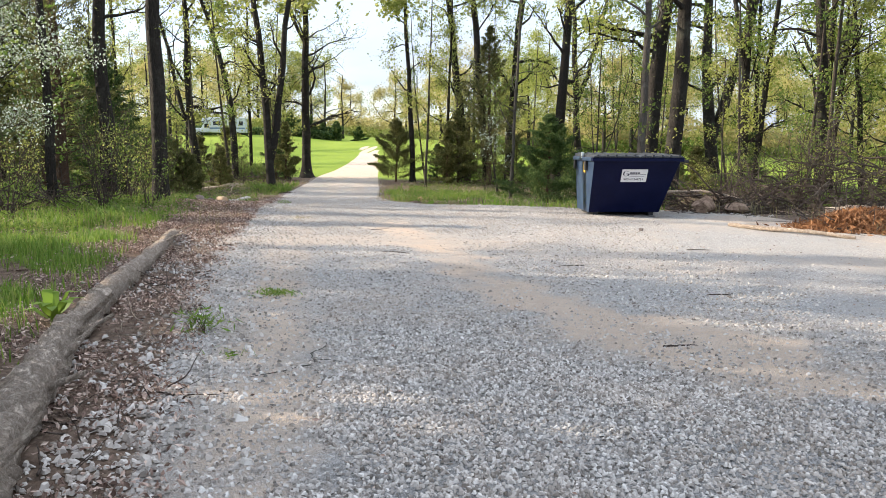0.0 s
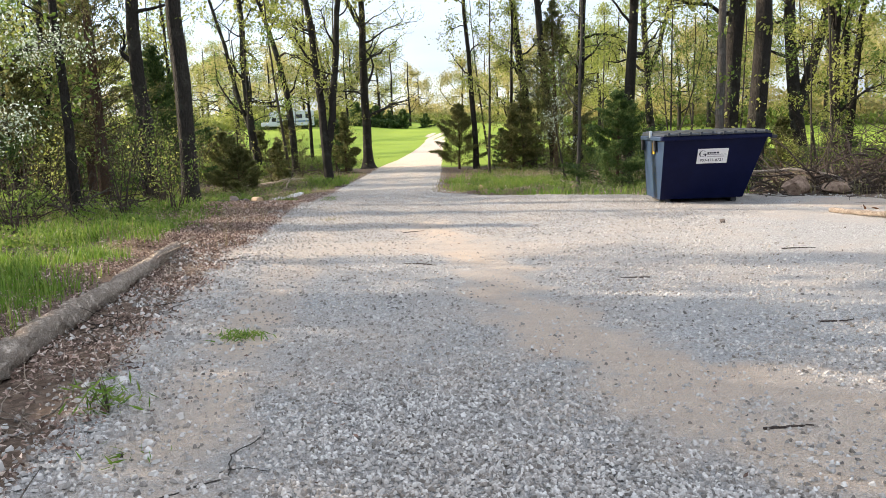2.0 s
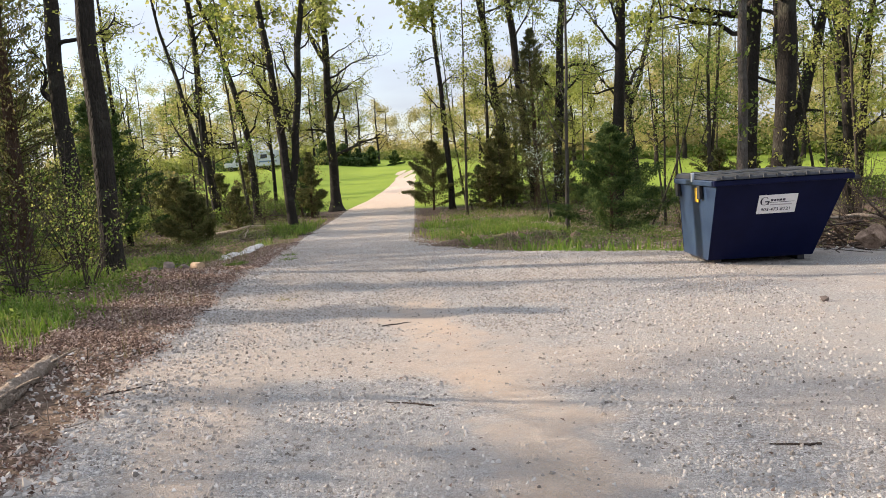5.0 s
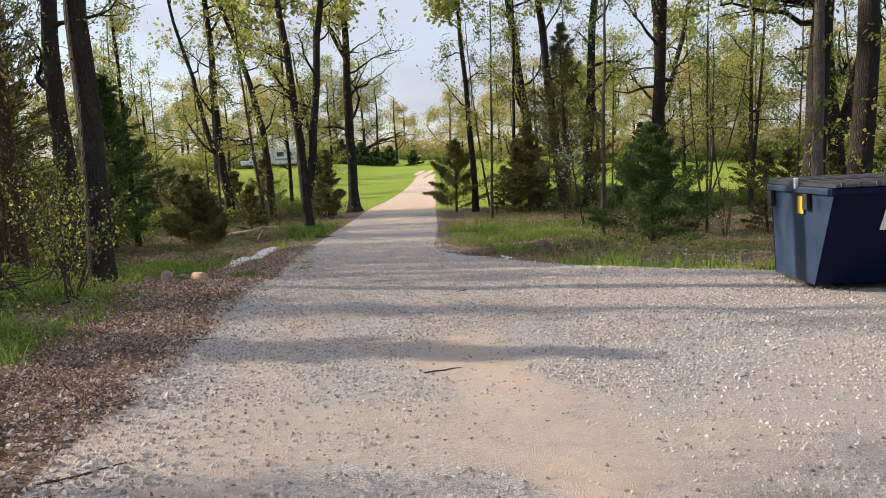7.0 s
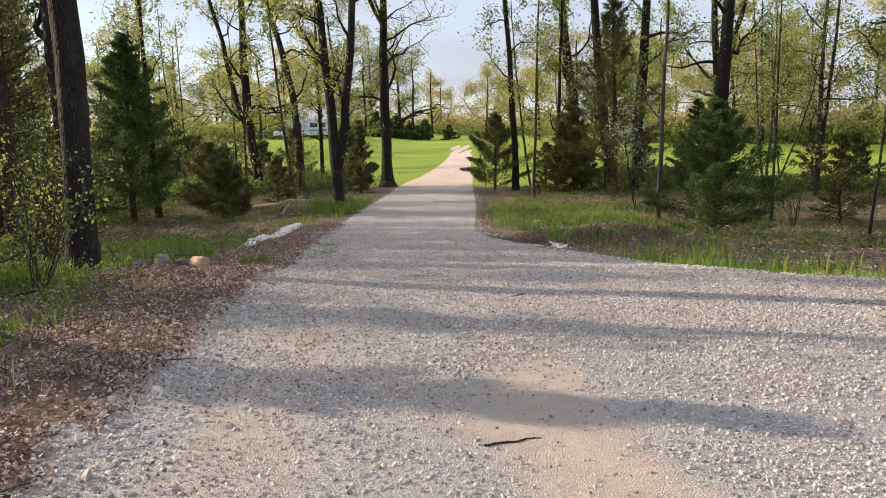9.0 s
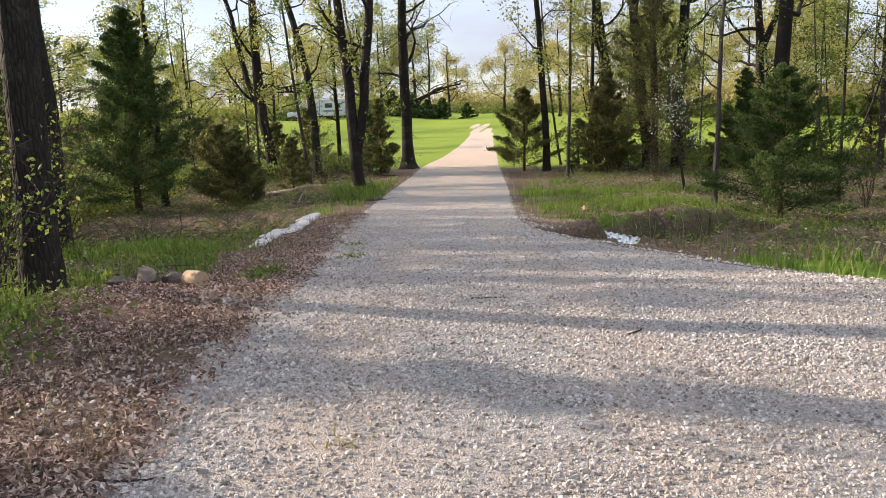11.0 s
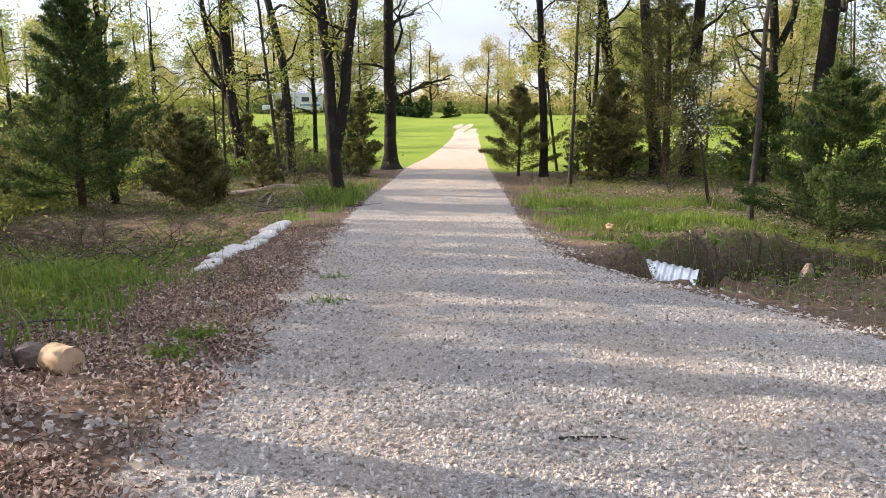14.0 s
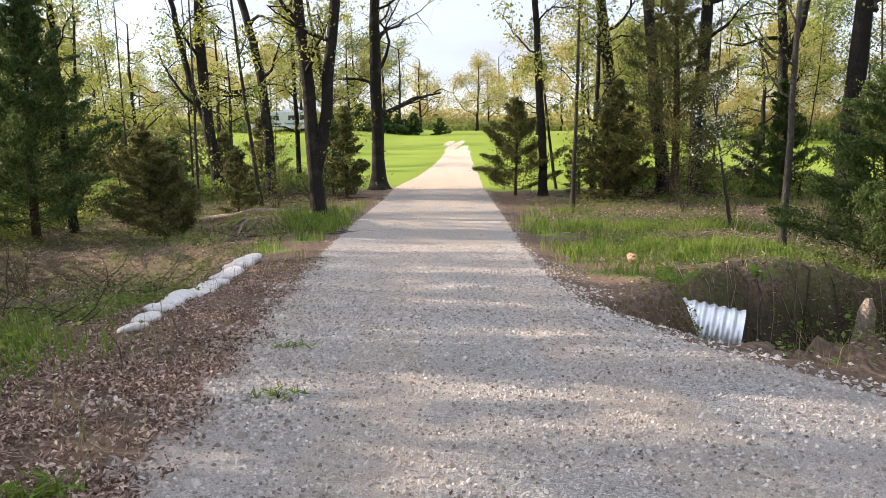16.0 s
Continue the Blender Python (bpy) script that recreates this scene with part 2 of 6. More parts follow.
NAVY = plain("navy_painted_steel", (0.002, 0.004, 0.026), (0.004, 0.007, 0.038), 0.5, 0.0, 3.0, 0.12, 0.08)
# lighter copy of NAVY: sunlight on the left side put into the colour
NAVY_SUNLIT = plain("sunlit_navy_steel", (0.008, 0.022, 0.058), (0.022, 0.045, 0.088), 0.42, 0.0, 2.5, 0.4, 0.1)
LIDPLASTIC = plain("grey_black_lid_plastic", (0.014, 0.015, 0.018), (0.032, 0.034, 0.039), 0.45, 0.0, 4.0, 0.35, 0.15)
BLACKSTEEL = plain("black_steel", (0.012, 0.013, 0.016), (0.03, 0.028, 0.028), 0.6, 0.0, 8.0)
SIGNWHITE = plain("white_sign_vinyl", (0.72, 0.72, 0.74), (0.80, 0.80, 0.81), 0.45, 0.0, 9.0)
INK = plain("dark_blue_ink", (0.015, 0.018, 0.04), (0.02, 0.022, 0.05), 0.5)
INKLIGHT = plain("pale_grey_ink", (0.40, 0.38, 0.40), (0.46, 0.44, 0.46), 0.5)
STICKER = plain("yellow_warning_sticker", (0.75, 0.42, 0.02), (0.82, 0.50, 0.04), 0.5, 0.0, 9.0)
ZINC = plain("galvanised_zinc", (0.52, 0.55, 0.58), (0.70, 0.73, 0.76), 0.36, 0.75, 9.0, 0.5, 0.1)
SACK = plain("white_woven_sack", (0.40, 0.375, 0.34), (0.66, 0.65, 0.64), 0.8, 0.0, 14.0, 0.2, 0.5)
SANDROCK = plain("brown_sandstone", (0.075, 0.06, 0.052), (0.20, 0.165, 0.145), 0.9, 0.0, 5.0, 0.2, 0.6)
CUTWOOD = plain("fresh_cut_wood", (0.36, 0.25, 0.15), (0.50, 0.37, 0.25), 0.8, 0.0, 12.0, 0.2, 0.3)
CLAY = plain("red_clay", (0.30, 0.17, 0.11), (0.42, 0.27, 0.19), 0.95, 0.0, 5.0, 0.1, 0.6)
ROOTCLAY = plain("rotten_wood_and_clay", (0.10, 0.065, 0.045), (0.36, 0.26, 0.19), 0.95, 0.0, 9.0, 0.1, 1.0)
RVWHITE = plain("white_gelcoat", (0.46, 0.49, 0.54), (0.54, 0.57, 0.62), 0.35, 0.0, 3.0)
RVSTRIPE = plain("blue_grey_stripe", (0.10, 0.15, 0.26), (0.14, 0.20, 0.32), 0.4)
DARKGLASS = plain("dark_tinted_glass", (0.012, 0.014, 0.018), (0.02, 0.022, 0.026), 0.08, 0.0, 4.0, 0.6)
RUBBER = plain("tyre_rubber", (0.018, 0.018, 0.018), (0.03, 0.03, 0.03), 0.8)
HUB = plain("steel_wheel", (0.4, 0.4, 0.42), (0.5, 0.5, 0.52), 0.4, 0.8)


# ---- mesh helpers ----
def mesh_np(name, verts, faces, mat=None, smooth=False):
    """A mesh from arrays: verts (n, 3), faces (m, k)."""
    verts, faces = np.asarray(verts, dtype=np.float32), np.asarray(faces, dtype=np.int32)
    me = bpy.data.meshes.new(name)
    k = faces.shape[1]
    me.vertices.add(len(verts))
    me.vertices.foreach_set("co", verts.ravel())
    me.loops.add(faces.size)
    me.loops.foreach_set("vertex_index", faces.ravel())
    me.polygons.add(len(faces))
    me.polygons.foreach_set("loop_start", np.arange(0, faces.size, k, dtype=np.int32))
    me.polygons.foreach_set("loop_total", np.full(len(faces), k, dtype=np.int32))
    me.polygons.foreach_set("use_smooth", np.full(len(faces), smooth, dtype=bool))
    me.update(calc_edges=True)
    if mat:
        me.materials.append(mat)
    return me


def part_np(name, verts, faces, mat, parent, label="", smooth=False):
    ob = new(name, mesh_np(name, verts, faces, mat, smooth))
    ob.parent = parent
    return tagged(ob, label)


def part(name, bm, mat, parent, label="", smooth=False):
    """Links a bmesh as one mesh object under a thing or a part."""
    me = bpy.data.meshes.new(name)
    bm.to_mesh(me)
    bm.free()
    me.materials.append(mat)
    if smooth:
        me.polygons.foreach_set("use_smooth", np.ones(len(me.polygons), dtype=bool))
    ob = new(name, me)
    ob.parent = parent
    return tagged(ob, label)


def thing(name, m, label, category, group="", kind=""):
    ob = new(name)
    ob.empty_display_size = 0.2
    ob.matrix_basis = m
    return tagged(ob, label, category, group, kind)


def box_bm(x0, x1, y0, y1, z0, z1, bevel=0.0, segs=2):
    bm = bmesh.new()
    bmesh.ops.create_cube(bm, size=1, matrix=Matrix.Translation(((x0 + x1) / 2, (y0 + y1) / 2, (z0 + z1) / 2)) @ Matrix.Diagonal((x1 - x0, y1 - y0, z1 - z0, 1)))
    if bevel:
        bmesh.ops.bevel(bm, geom=bm.edges[:], offset=bevel, segments=segs, affect="EDGES", profile=0.5)
    return bm


def hull_bm(corners, bevel=0.0):
    """A closed box from eight corners: four below, four above, both anticlockwise."""
    bm = bmesh.new()
    v = [bm.verts.new(c) for c in corners]
    for f in ((3, 2, 1, 0), (4, 5, 6, 7), (0, 1, 5, 4), (1, 2, 6, 5), (2, 3, 7, 6), (3, 0, 4, 7)):
        bm.faces.new([v[i] for i in f])
    if bevel:
        bmesh.ops.bevel(bm, geom=bm.edges[:], offset=bevel, segments=2, affect="EDGES", profile=0.5)
    return bm


def tube(points, radii, sides=7, wobble=0.0, rng=None):
    """Vertices and quads of a tapered round limb along points."""
    p = np.asarray(points, float)
    r = np.asarray(radii, float)
    d = np.gradient(p, axis=0)
    d /= np.linalg.norm(d, axis=1)[:, None] + 1e-9
    ref = np.where(np.abs(d[:, 2:3]) < 0.9, np.array([[0, 0, 1.0]]), np.array([[1.0, 0, 0]]))
    if np.abs(d[:, 2]).mean() > 0.7:
        ref = np.tile([[1.0, 0, 0]], (len(p), 1))
    a = np.cross(d, ref)
    a /= np.linalg.norm(a, axis=1)[:, None] + 1e-9
    b = np.cross(d, a)
    th = np.linspace(0, 2 * np.pi, sides, endpoint=False)
    rr = r[:, None] * np.ones((1, sides))
    if wobble and rng is not None:
        rr = rr * (1 + wobble * rng.standard_normal(rr.shape))
    v = p[:, None, :] + rr[..., None] * (np.cos(th)[None, :, None] * a[:, None, :] + np.sin(th)[None, :, None] * b[:, None, :])
    n = len(p)
    i = np.arange(n - 1)[:, None] * sides
    j = np.arange(sides)[None, :]
    k = (j + 1) % sides
    f = np.stack([i + j, i + k, i + sides + k, i + sides + j], -1).reshape(-1, 4)
    return v.reshape(-1, 3), f


class Soup:
    """Gathers pieces of one mesh."""

    def __init__(self):
        self.v, self.f, self.n = [], [], 0

    def add(self, v, f):
        self.v.append(v)
        self.f.append(np.asarray(f) + self.n)
        self.n += len(v)

    def get(self):
        return np.concatenate(self.v), np.concatenate(self.f)


def leaf_quads(centres, size, rng, stretch=1.6, flat=0.0, spread=0.5, along=None, fold=0.12):
    """Small pointed leaves, one diamond each, with a fold, turned at random."""
    c = np.asarray(centres, float)
    n = len(c)
    u = rng.standard_normal((n, 3)) if along is None else np.array(along, float)
    u[:, 2] *= 1 - flat
    u /= np.linalg.norm(u, axis=1)[:, None] + 1e-9
    w = rng.standard_normal((n, 3))
    w -= (w * u).sum(1)[:, None] * u
    if flat:
        w[:, 2] *= 1 - flat
    w /= np.linalg.norm(w, axis=1)[:, None] + 1e-9
    s = size * (1 + spread * (rng.random(n) - 0.5) * 2)[:, None]
    nrm = np.cross(u, w)
    v = np.stack([c - u * s * stretch / 2, c + w * s / 2 + nrm * s * fold, c + u * s * stretch / 2, c - w * s / 2 + nrm * s * fold], 1)
    return v.reshape(-1, 3), np.arange(4 * n).reshape(n, 4)


# ---- lie of the land ----
def sstep(a, b, x):
    t = np.clip((np.asarray(x, float) - a) / (b - a), 0, 1)
    return t * t * (3 - 2 * t)


def wave(x, y, s, k=0.0):
    """Smooth irregular bumps of about size s."""
    x, y = np.asarray(x, float) / s, np.asarray(y, float) / s
    return (np.sin(1.7 * x + 2.1 * y + k) + np.sin(2.9 * x - 1.3 * y + 1.7 * k + 1) + np.sin(-1.1 * x + 3.3 * y + 0.6 * k + 2) + np.sin(4.3 * x + 3.7 * y + 2.3 * k)) / 4


EDGE_L = [(-40, 0.5), (0, -0.6), (3.4, -1.35), (8, -2.45), (13, -3.4), (18, -4.15), (21.4, -4.55), (24, -5.1), (27, -5.5), (31, -6.1), (36, -6.8), (42, -7.35), (50, -7.8), (58, -8.4), (64, -8.0), (75, -7.9), (88, -8.3), (100, -9.4), (110, -11.5), (130, -22)]
EDGE_R = [(-40, 10), (5, 9.5), (12, 7.6), (15, 7.0), (17.2, 6.6), (18.6, 5.2), (19.2, 3.3), (20, 1.8), (21, 0.9), (22.5, 0.1), (23.4, -0.15), (24.5, -0.72), (25.7, -1.35), (27.8, -2.0), (30, -2.3), (36, -2.7), (42, -3.05), (58, -4.3), (64, -4.7), (75, -5.6), (88, -6.4), (100, -7.6), (110, -8.8), (130, -19)]
PROFILE = [(-60, 0), (20, 0), (24, -0.25), (30, -0.55), (36, -0.8), (42, -0.87), (58, -0.8), (75, -0.15), (100, 1.0), (122, 1.9), (150, 2.5), (220, 3.2), (700, 5)]


def left_edge(y):
    return np.interp(y, *zip(*EDGE_L))


def right_edge(y):
    return np.interp(y, *zip(*EDGE_R))


def height(x, y):
    """The ground's height at x, y."""
    x, y = np.asarray(x, float), np.asarray(y, float)
    z = np.interp(y, *zip(*PROFILE))
    off_r = x - right_edge(y)
    off_l = left_edge(y) - x
    woods = sstep(0.2, 2.0, np.maximum(off_l, off_r)) * (1 - sstep(48, 58, y))
    z = z + woods * (0.10 * wave(x, y, 2.3) + 0.05 * wave(x, y, 0.7, 2))
    # the creek: a steep-sided cut beside the road that runs off to both sides
    cr = np.where(x > -3, 30.8 + 0.30 * np.maximum(x, 0) + 0.25 * wave(x, y, 1.2, 8), 34 + 0.3 * (-9 - x))
    q = np.abs(y - cr) / np.where(x > -3, np.where(y < cr, 5.0, 1.9), 3.4)
    mouth = sstep(28.6, 30.2, y)      # the bank stands farther out round the pipe
    deep = np.where(x > -3, 1.55 * sstep(0.1, 1.0, off_r - 1.45 * mouth), 0.8 * sstep(1.9, 3.2, off_l))
    z = z - deep * (1 - sstep(np.where((x > -3) & (y > cr), 0.6, 0.35), 1.0, q))
    z = z + np.where(x > -3, deep * (1 - sstep(0.9, 1.3, q)) * (0.13 * wave(x, y, 0.42, 3) + 0.09 * wave(x, y, 0.2, 6)), 0)
    z = z - 0.22 * sstep(0.4, 1.8, off_l) * sstep(24, 28, y) * (1 - sstep(35, 39, y))
    z = z - 0.7 * sstep(4.0, 8, off_r) * np.exp(-(((y - 35) / 7.0) ** 2))
    z = z - 0.45 * sstep(2.2, 6, off_l) * np.exp(-(((y - 38) / 9.0) ** 2))
    z = z - 0.35 * sstep(8, 20, off_r) * sstep(45, 70, y)
    z = z + 0.85 * sstep(14, 24, -x) * sstep(85, 112, y)
    z = z - 0.10 * sstep(0.0, 0.8, off_r) * sstep(18.5, 20, y) * (1 - sstep(48, 58, y))
    return z + 0.012 * wave(x, y, 0.9, 1) + 0.02 * wave(x, y, 3.1, 4)


def h(x, y):
    return float(height(x, y))


def line_distance(x, y, pts):
    best = np.full(np.shape(x), 1e9)
    for (ax, ay), (bx, by) in zip(pts[:-1], pts[1:]):
        t = np.clip(((x - ax) * (bx - ax) + (y - ay) * (by - ay)) / ((bx - ax) ** 2 + (by - ay) ** 2), 0, 1)
        best = np.minimum(best, np.hypot(x - ax - t * (bx - ax), y - ay - t * (by - ay)))
    return best


def gravel_mask(x, y):
    inside = np.minimum(x - left_edge(y), right_edge(y) - x)
    mid = 0.5 * (left_edge(y) + right_edge(y))
    strip_of_grass = (1 - sstep(0.1, 0.35, np.abs(x - mid))) * sstep(70, 80, y) * (0.45 + 0.2 * wave(x, y, 1.5, 3))
    return sstep(-0.35, 0.35, inside) * (1 - strip_of_grass) * (1 - sstep(100, 106, y))


def grass_mask(x, y):
    off_l, off_r = left_edge(y) - x, x - right_edge(y)
    near_l = sstep(1.0, 1.5, off_l) * (1 - sstep(3.6, 5.0, off_l)) * (1 - sstep(22.5, 25.5, y))
    verge_l = sstep(0.1, 0.6, off_l) * (1 - sstep(1.6, 3.0, off_l)) * sstep(34, 37, y) * (1 - sstep(46, 50, y))
    verge_r = sstep(0.2, 0.7, off_r) * (1 - sstep(3.0, 5.5, off_r)) * sstep(30, 33, y) * (1 - sstep(44, 48, y))
    pad_r = sstep(0.1, 0.4, off_r) * (1 - sstep(1.2, 2.6, off_r)) * sstep(18.5, 19.5, y) * (1 - sstep(22.5, 25, y)) * sstep(0, 1.0, x)
    near_l = near_l * sstep(0.7, 1.2, np.hypot(x + 5.85, y - 20.6))
    dry = 1 - sstep(0.3, 0.6, np.interp(y, *zip(*PROFILE)) - height(x, y))
    return dry * np.clip(np.maximum.reduce([near_l * (0.45 - 0.25 * sstep(15, 19, y) + 0.85 * wave(x, y, 1.3, 3) + 0.4 * wave(x, y, 0.45, 5)), verge_l * (0.4 + 0.9 * wave(x, y, 1.0, 9)), verge_r * (0.30 + 1.1 * wave(x, y, 1.1, 5) + 0.4 * wave(x, y, 0.4, 2)), pad_r]), 0, 1)


def field_mask(x, y):
    edge = np.where(x < -6, 57 + 0.5 * wave(x, y, 3), 55 - 0.42 * np.clip(x - 3, 0, 40)) + wave(x, y, 2.0)
    return sstep(-1.0, 1.0, y - edge)


CLAY_TRACK = [(-1.0, 15.2), (-0.5, 13.4), (0.1, 11.2), (0.35, 9.4), (0.95, 7.6), (1.3, 6.6), (1.75, 5.6), (2.3, 5.1), (2.3, 5.9), (1.7, 6.7)]
CLAY_SIDE = [(-0.7, 2.0), (-0.85, 4.0), (-1.1, 5.4), (-1.9, 9.4)]


def bare(x, y, line, a, b):
    """How far the packed clay along a line lies bare, with ragged edges."""
    ragged = 0.22 * wave(x, y, 0.55, 4) + 0.12 * wave(x, y, 0.2, 7)
    return 1 - sstep(a, b, line_distance(x, y, line) + ragged)


def loose(x, y):
    """Where loose stone lies: least on the wheel tracks and the clay."""
    track = bare(x, y, CLAY_TRACK, 0.2, 0.75)
    track = np.maximum(track, 0.75 * bare(x, y, CLAY_SIDE, 0.05, 0.5))
    clump = 0.5 + 0.5 * wave(x, y, 1.2, 9) + 0.25 * wave(x, y, 0.5, 3)
    fade = (1 - sstep(1.8, 4.6, x - 0.12 * (12 - np.minimum(y, 12)))) * (1 - sstep(23, 38, y)) + 0.03
    return np.clip(gravel_mask(x, y) * (1 - 0.9 * track) * (0.25 + 0.9 * clump) * fade, 0, 1)


def drift(x, y):
    """The chunky loose stone at the head of the drive."""
    return loose(x, y) * (1 - sstep(4.6, 8.0, y)) * (1 - sstep(2.4, 3.8, x)) * sstep(-1.3, -0.3, x)


def build_ground():
    def axis(lo, hi, step, far, growth=1.16):
        mid = list(np.arange(lo, hi + 1e-6, step))
        s, a = step, lo
        low = []
        while a > -far:
            s *= growth
            a -= s
            low.append(a)
        s, b = step, hi
        up = []
        while b < far:
            s *= growth
            b += s
            up.append(b)
        return np.array(low[::-1] + mid + up)
    xs, ys = axis(-10, 9, 0.11, 900), axis(-1, 40, 0.13, 900)
    X, Y = np.meshgrid(xs, ys)
    Z = height(X, Y)
    nx, ny = len(xs), len(ys)
    v = np.stack([X, Y, Z], -1).reshape(-1, 3)
    i, j = np.meshgrid(np.arange(nx - 1), np.arange(ny - 1))
    a = (j * nx + i).ravel()
    f = np.stack([a, a + 1, a + nx + 1, a + nx], 1)
    ob = new("ground", mesh_np("ground", v, f, GROUND, True))
    x, y = v[:, 0].astype(float), v[:, 1].astype(float)
    track = bare(x, y, CLAY_TRACK, -0.1, 0.95) * (1 - 0.35 * sstep(7.5, 10, y))
    patch = 1 - sstep(0.3, 1.1, line_distance(x, y, [(-3.0, 12.6), (-1.2, 12.8), (0.6, 12.2)]))
    ruts = 0.8 * (1 - sstep(0.15, 0.6, np.minimum(line_distance(x, y, [(-0.7, 14), (-1.5, 20), (-2.4, 26), (-3.6, 36), (-4.5, 46), (-6, 60)]), line_distance(x, y, [(-0.75, 2.0), (-1.0, 4.2), (-1.5, 7), (-2.5, 14), (-3.4, 20), (-4.2, 28), (-5.6, 44), (-7, 60)]))))
    far_dirt = np.maximum(sstep(54, 60, y) * 0.95, sstep(24, 38, y) * (0.5 + 0.3 * wave(x, y, 1.7, 3)))
    edge_dirt = 0.6 * (1 - sstep(0.2, 0.9, np.abs(right_edge(y) - x - 0.6))) * (1 - sstep(20, 24, y))
    sand = np.clip(np.maximum.reduce([track * 1.0, patch * 0.8, ruts, far_dirt, edge_dirt, 0.40 + 0.20 * wave(x, y, 2.1, 7) + 0.12 * wave(x, y, 0.8, 2)]), 0, 1)
    fld = field_mask(x, y)
    clay = np.maximum.reduce([0.75 * bare(x, y, CLAY_SIDE, -0.1, 0.75) * (0.8 + 0.4 * wave(x, y, 0.5, 3)), track * (0.85 + 0.25 * wave(x, y, 0.6, 5)), 0.8 * sstep(53, 58, y), 0.55 * (1 - sstep(0.5, 1.5, np.hypot((x - 6.6) / 1.6, y - 16.6)))])
    # where the painted shade between drifted stones goes
    pile = np.clip(1.6 * drift(x, y), 0, 1)
    # grows with depth below the drive: dark soil plus painted shade
    soil_shade = sstep(0.5, 1.1, np.interp(y, *zip(*PROFILE)) - height(x, y)) * (1 - sstep(44, 50, y)) * 0.9
    for name, val in (("gravel", gravel_mask(x, y)), ("sand", sand), ("grass", np.maximum(grass_mask(x, y), fld)), ("field", fld), ("soil_shade", soil_shade), ("clay", clay), ("pile", pile), ("redbank", np.maximum(np.exp(-(((x + 1.1) / 0.75) ** 2 + ((y - 32.0) / 1.3) ** 2)), np.exp(-(((x + 5.35) / 0.4) ** 2 + ((y - 19.9) / 0.6) ** 2)))), ("wild", sstep(1.8, 3.0, np.maximum(left_edge(y) - x, x - right_edge(y))))):
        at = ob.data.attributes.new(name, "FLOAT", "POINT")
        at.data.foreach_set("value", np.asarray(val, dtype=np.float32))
    tagged(ob, "grey gravel drive through leaf-strewn woods to green pasture", "ground", kind="structure")


build_ground()


# ---- trees ----
def limb_path(start, direction, length, rng, n=6, rise=0.25, wander=0.16):
    p = [np.array(start, float)]
    d = np.array(direction, float)
    d /= np.linalg.norm(d)
    for _ in range(n - 1):
        d = d + rng.standard_normal(3) * wander + np.array([0, 0, rise / n])
        d /= np.linalg.norm(d)
        p.append(p[-1] + d * length / (n - 1))
    return np.array(p)


def crown_on(path, radii, wood, tips, rng, first, limbs, reach, up=0.5, twigs=6, sides=5, sprigs=2):
    """Limbs, boughs and twigs on a trunk, from the height share `first` upwards; gathers the twigs' places in tips."""
    n = len(path)
    for k in range(limbs):
        t = first + (1 - first) * (k + rng.random()) / limbs
        q = t * (n - 1)
        i = min(int(q), n - 2)
        at = path[i] + (path[i + 1] - path[i]) * (q - i)
        r = radii[i] * (0.30 + 0.22 * rng.random())
        az = rng.random() * 2 * np.pi
        ln = reach * (0.55 + 0.6 * rng.random()) * (1.1 - 0.55 * t)
        lp = limb_path(at, (math.cos(az), math.sin(az), up * (0.4 + rng.random())), ln, rng, 7, 0.5, 0.28)
        wood.add(*tube(lp, np.linspace(r, r * 0.25, 7), sides))
        for _ in range(twigs):
            s = 0.3 + 0.7 * rng.random()
            w = s * 6
            a = min(int(w), 5)
            b = lp[a] + (lp[a + 1] - lp[a]) * (w - a)
            d = (lp[a + 1] - lp[a]) / (np.linalg.norm(lp[a + 1] - lp[a]) + 1e-9) + rng.standard_normal(3) * 0.65
            tp = limb_path(b, d, ln * (0.25 + 0.3 * rng.random()), rng, 5, 0.15, 0.28)
            wood.add(*tube(tp, np.linspace(max(r * 0.3, 0.006), 0.004, 5), 4))
            tips.append(tp[1:])
            for _ in range(sprigs):
                c = rng.integers(1, 4)
                t2 = limb_path(tp[c], tp[c + 1] - tp[c] + rng.standard_normal(3) * 0.12 * ln, ln * (0.12 + 0.16 * rng.random()), rng, 4, 0.1, 0.3)
                wood.add(*tube(t2, (0.006, 0.005, 0.004, 0.003), 3))
                tips.append(t2[1:])
        tips.append(lp[3:])


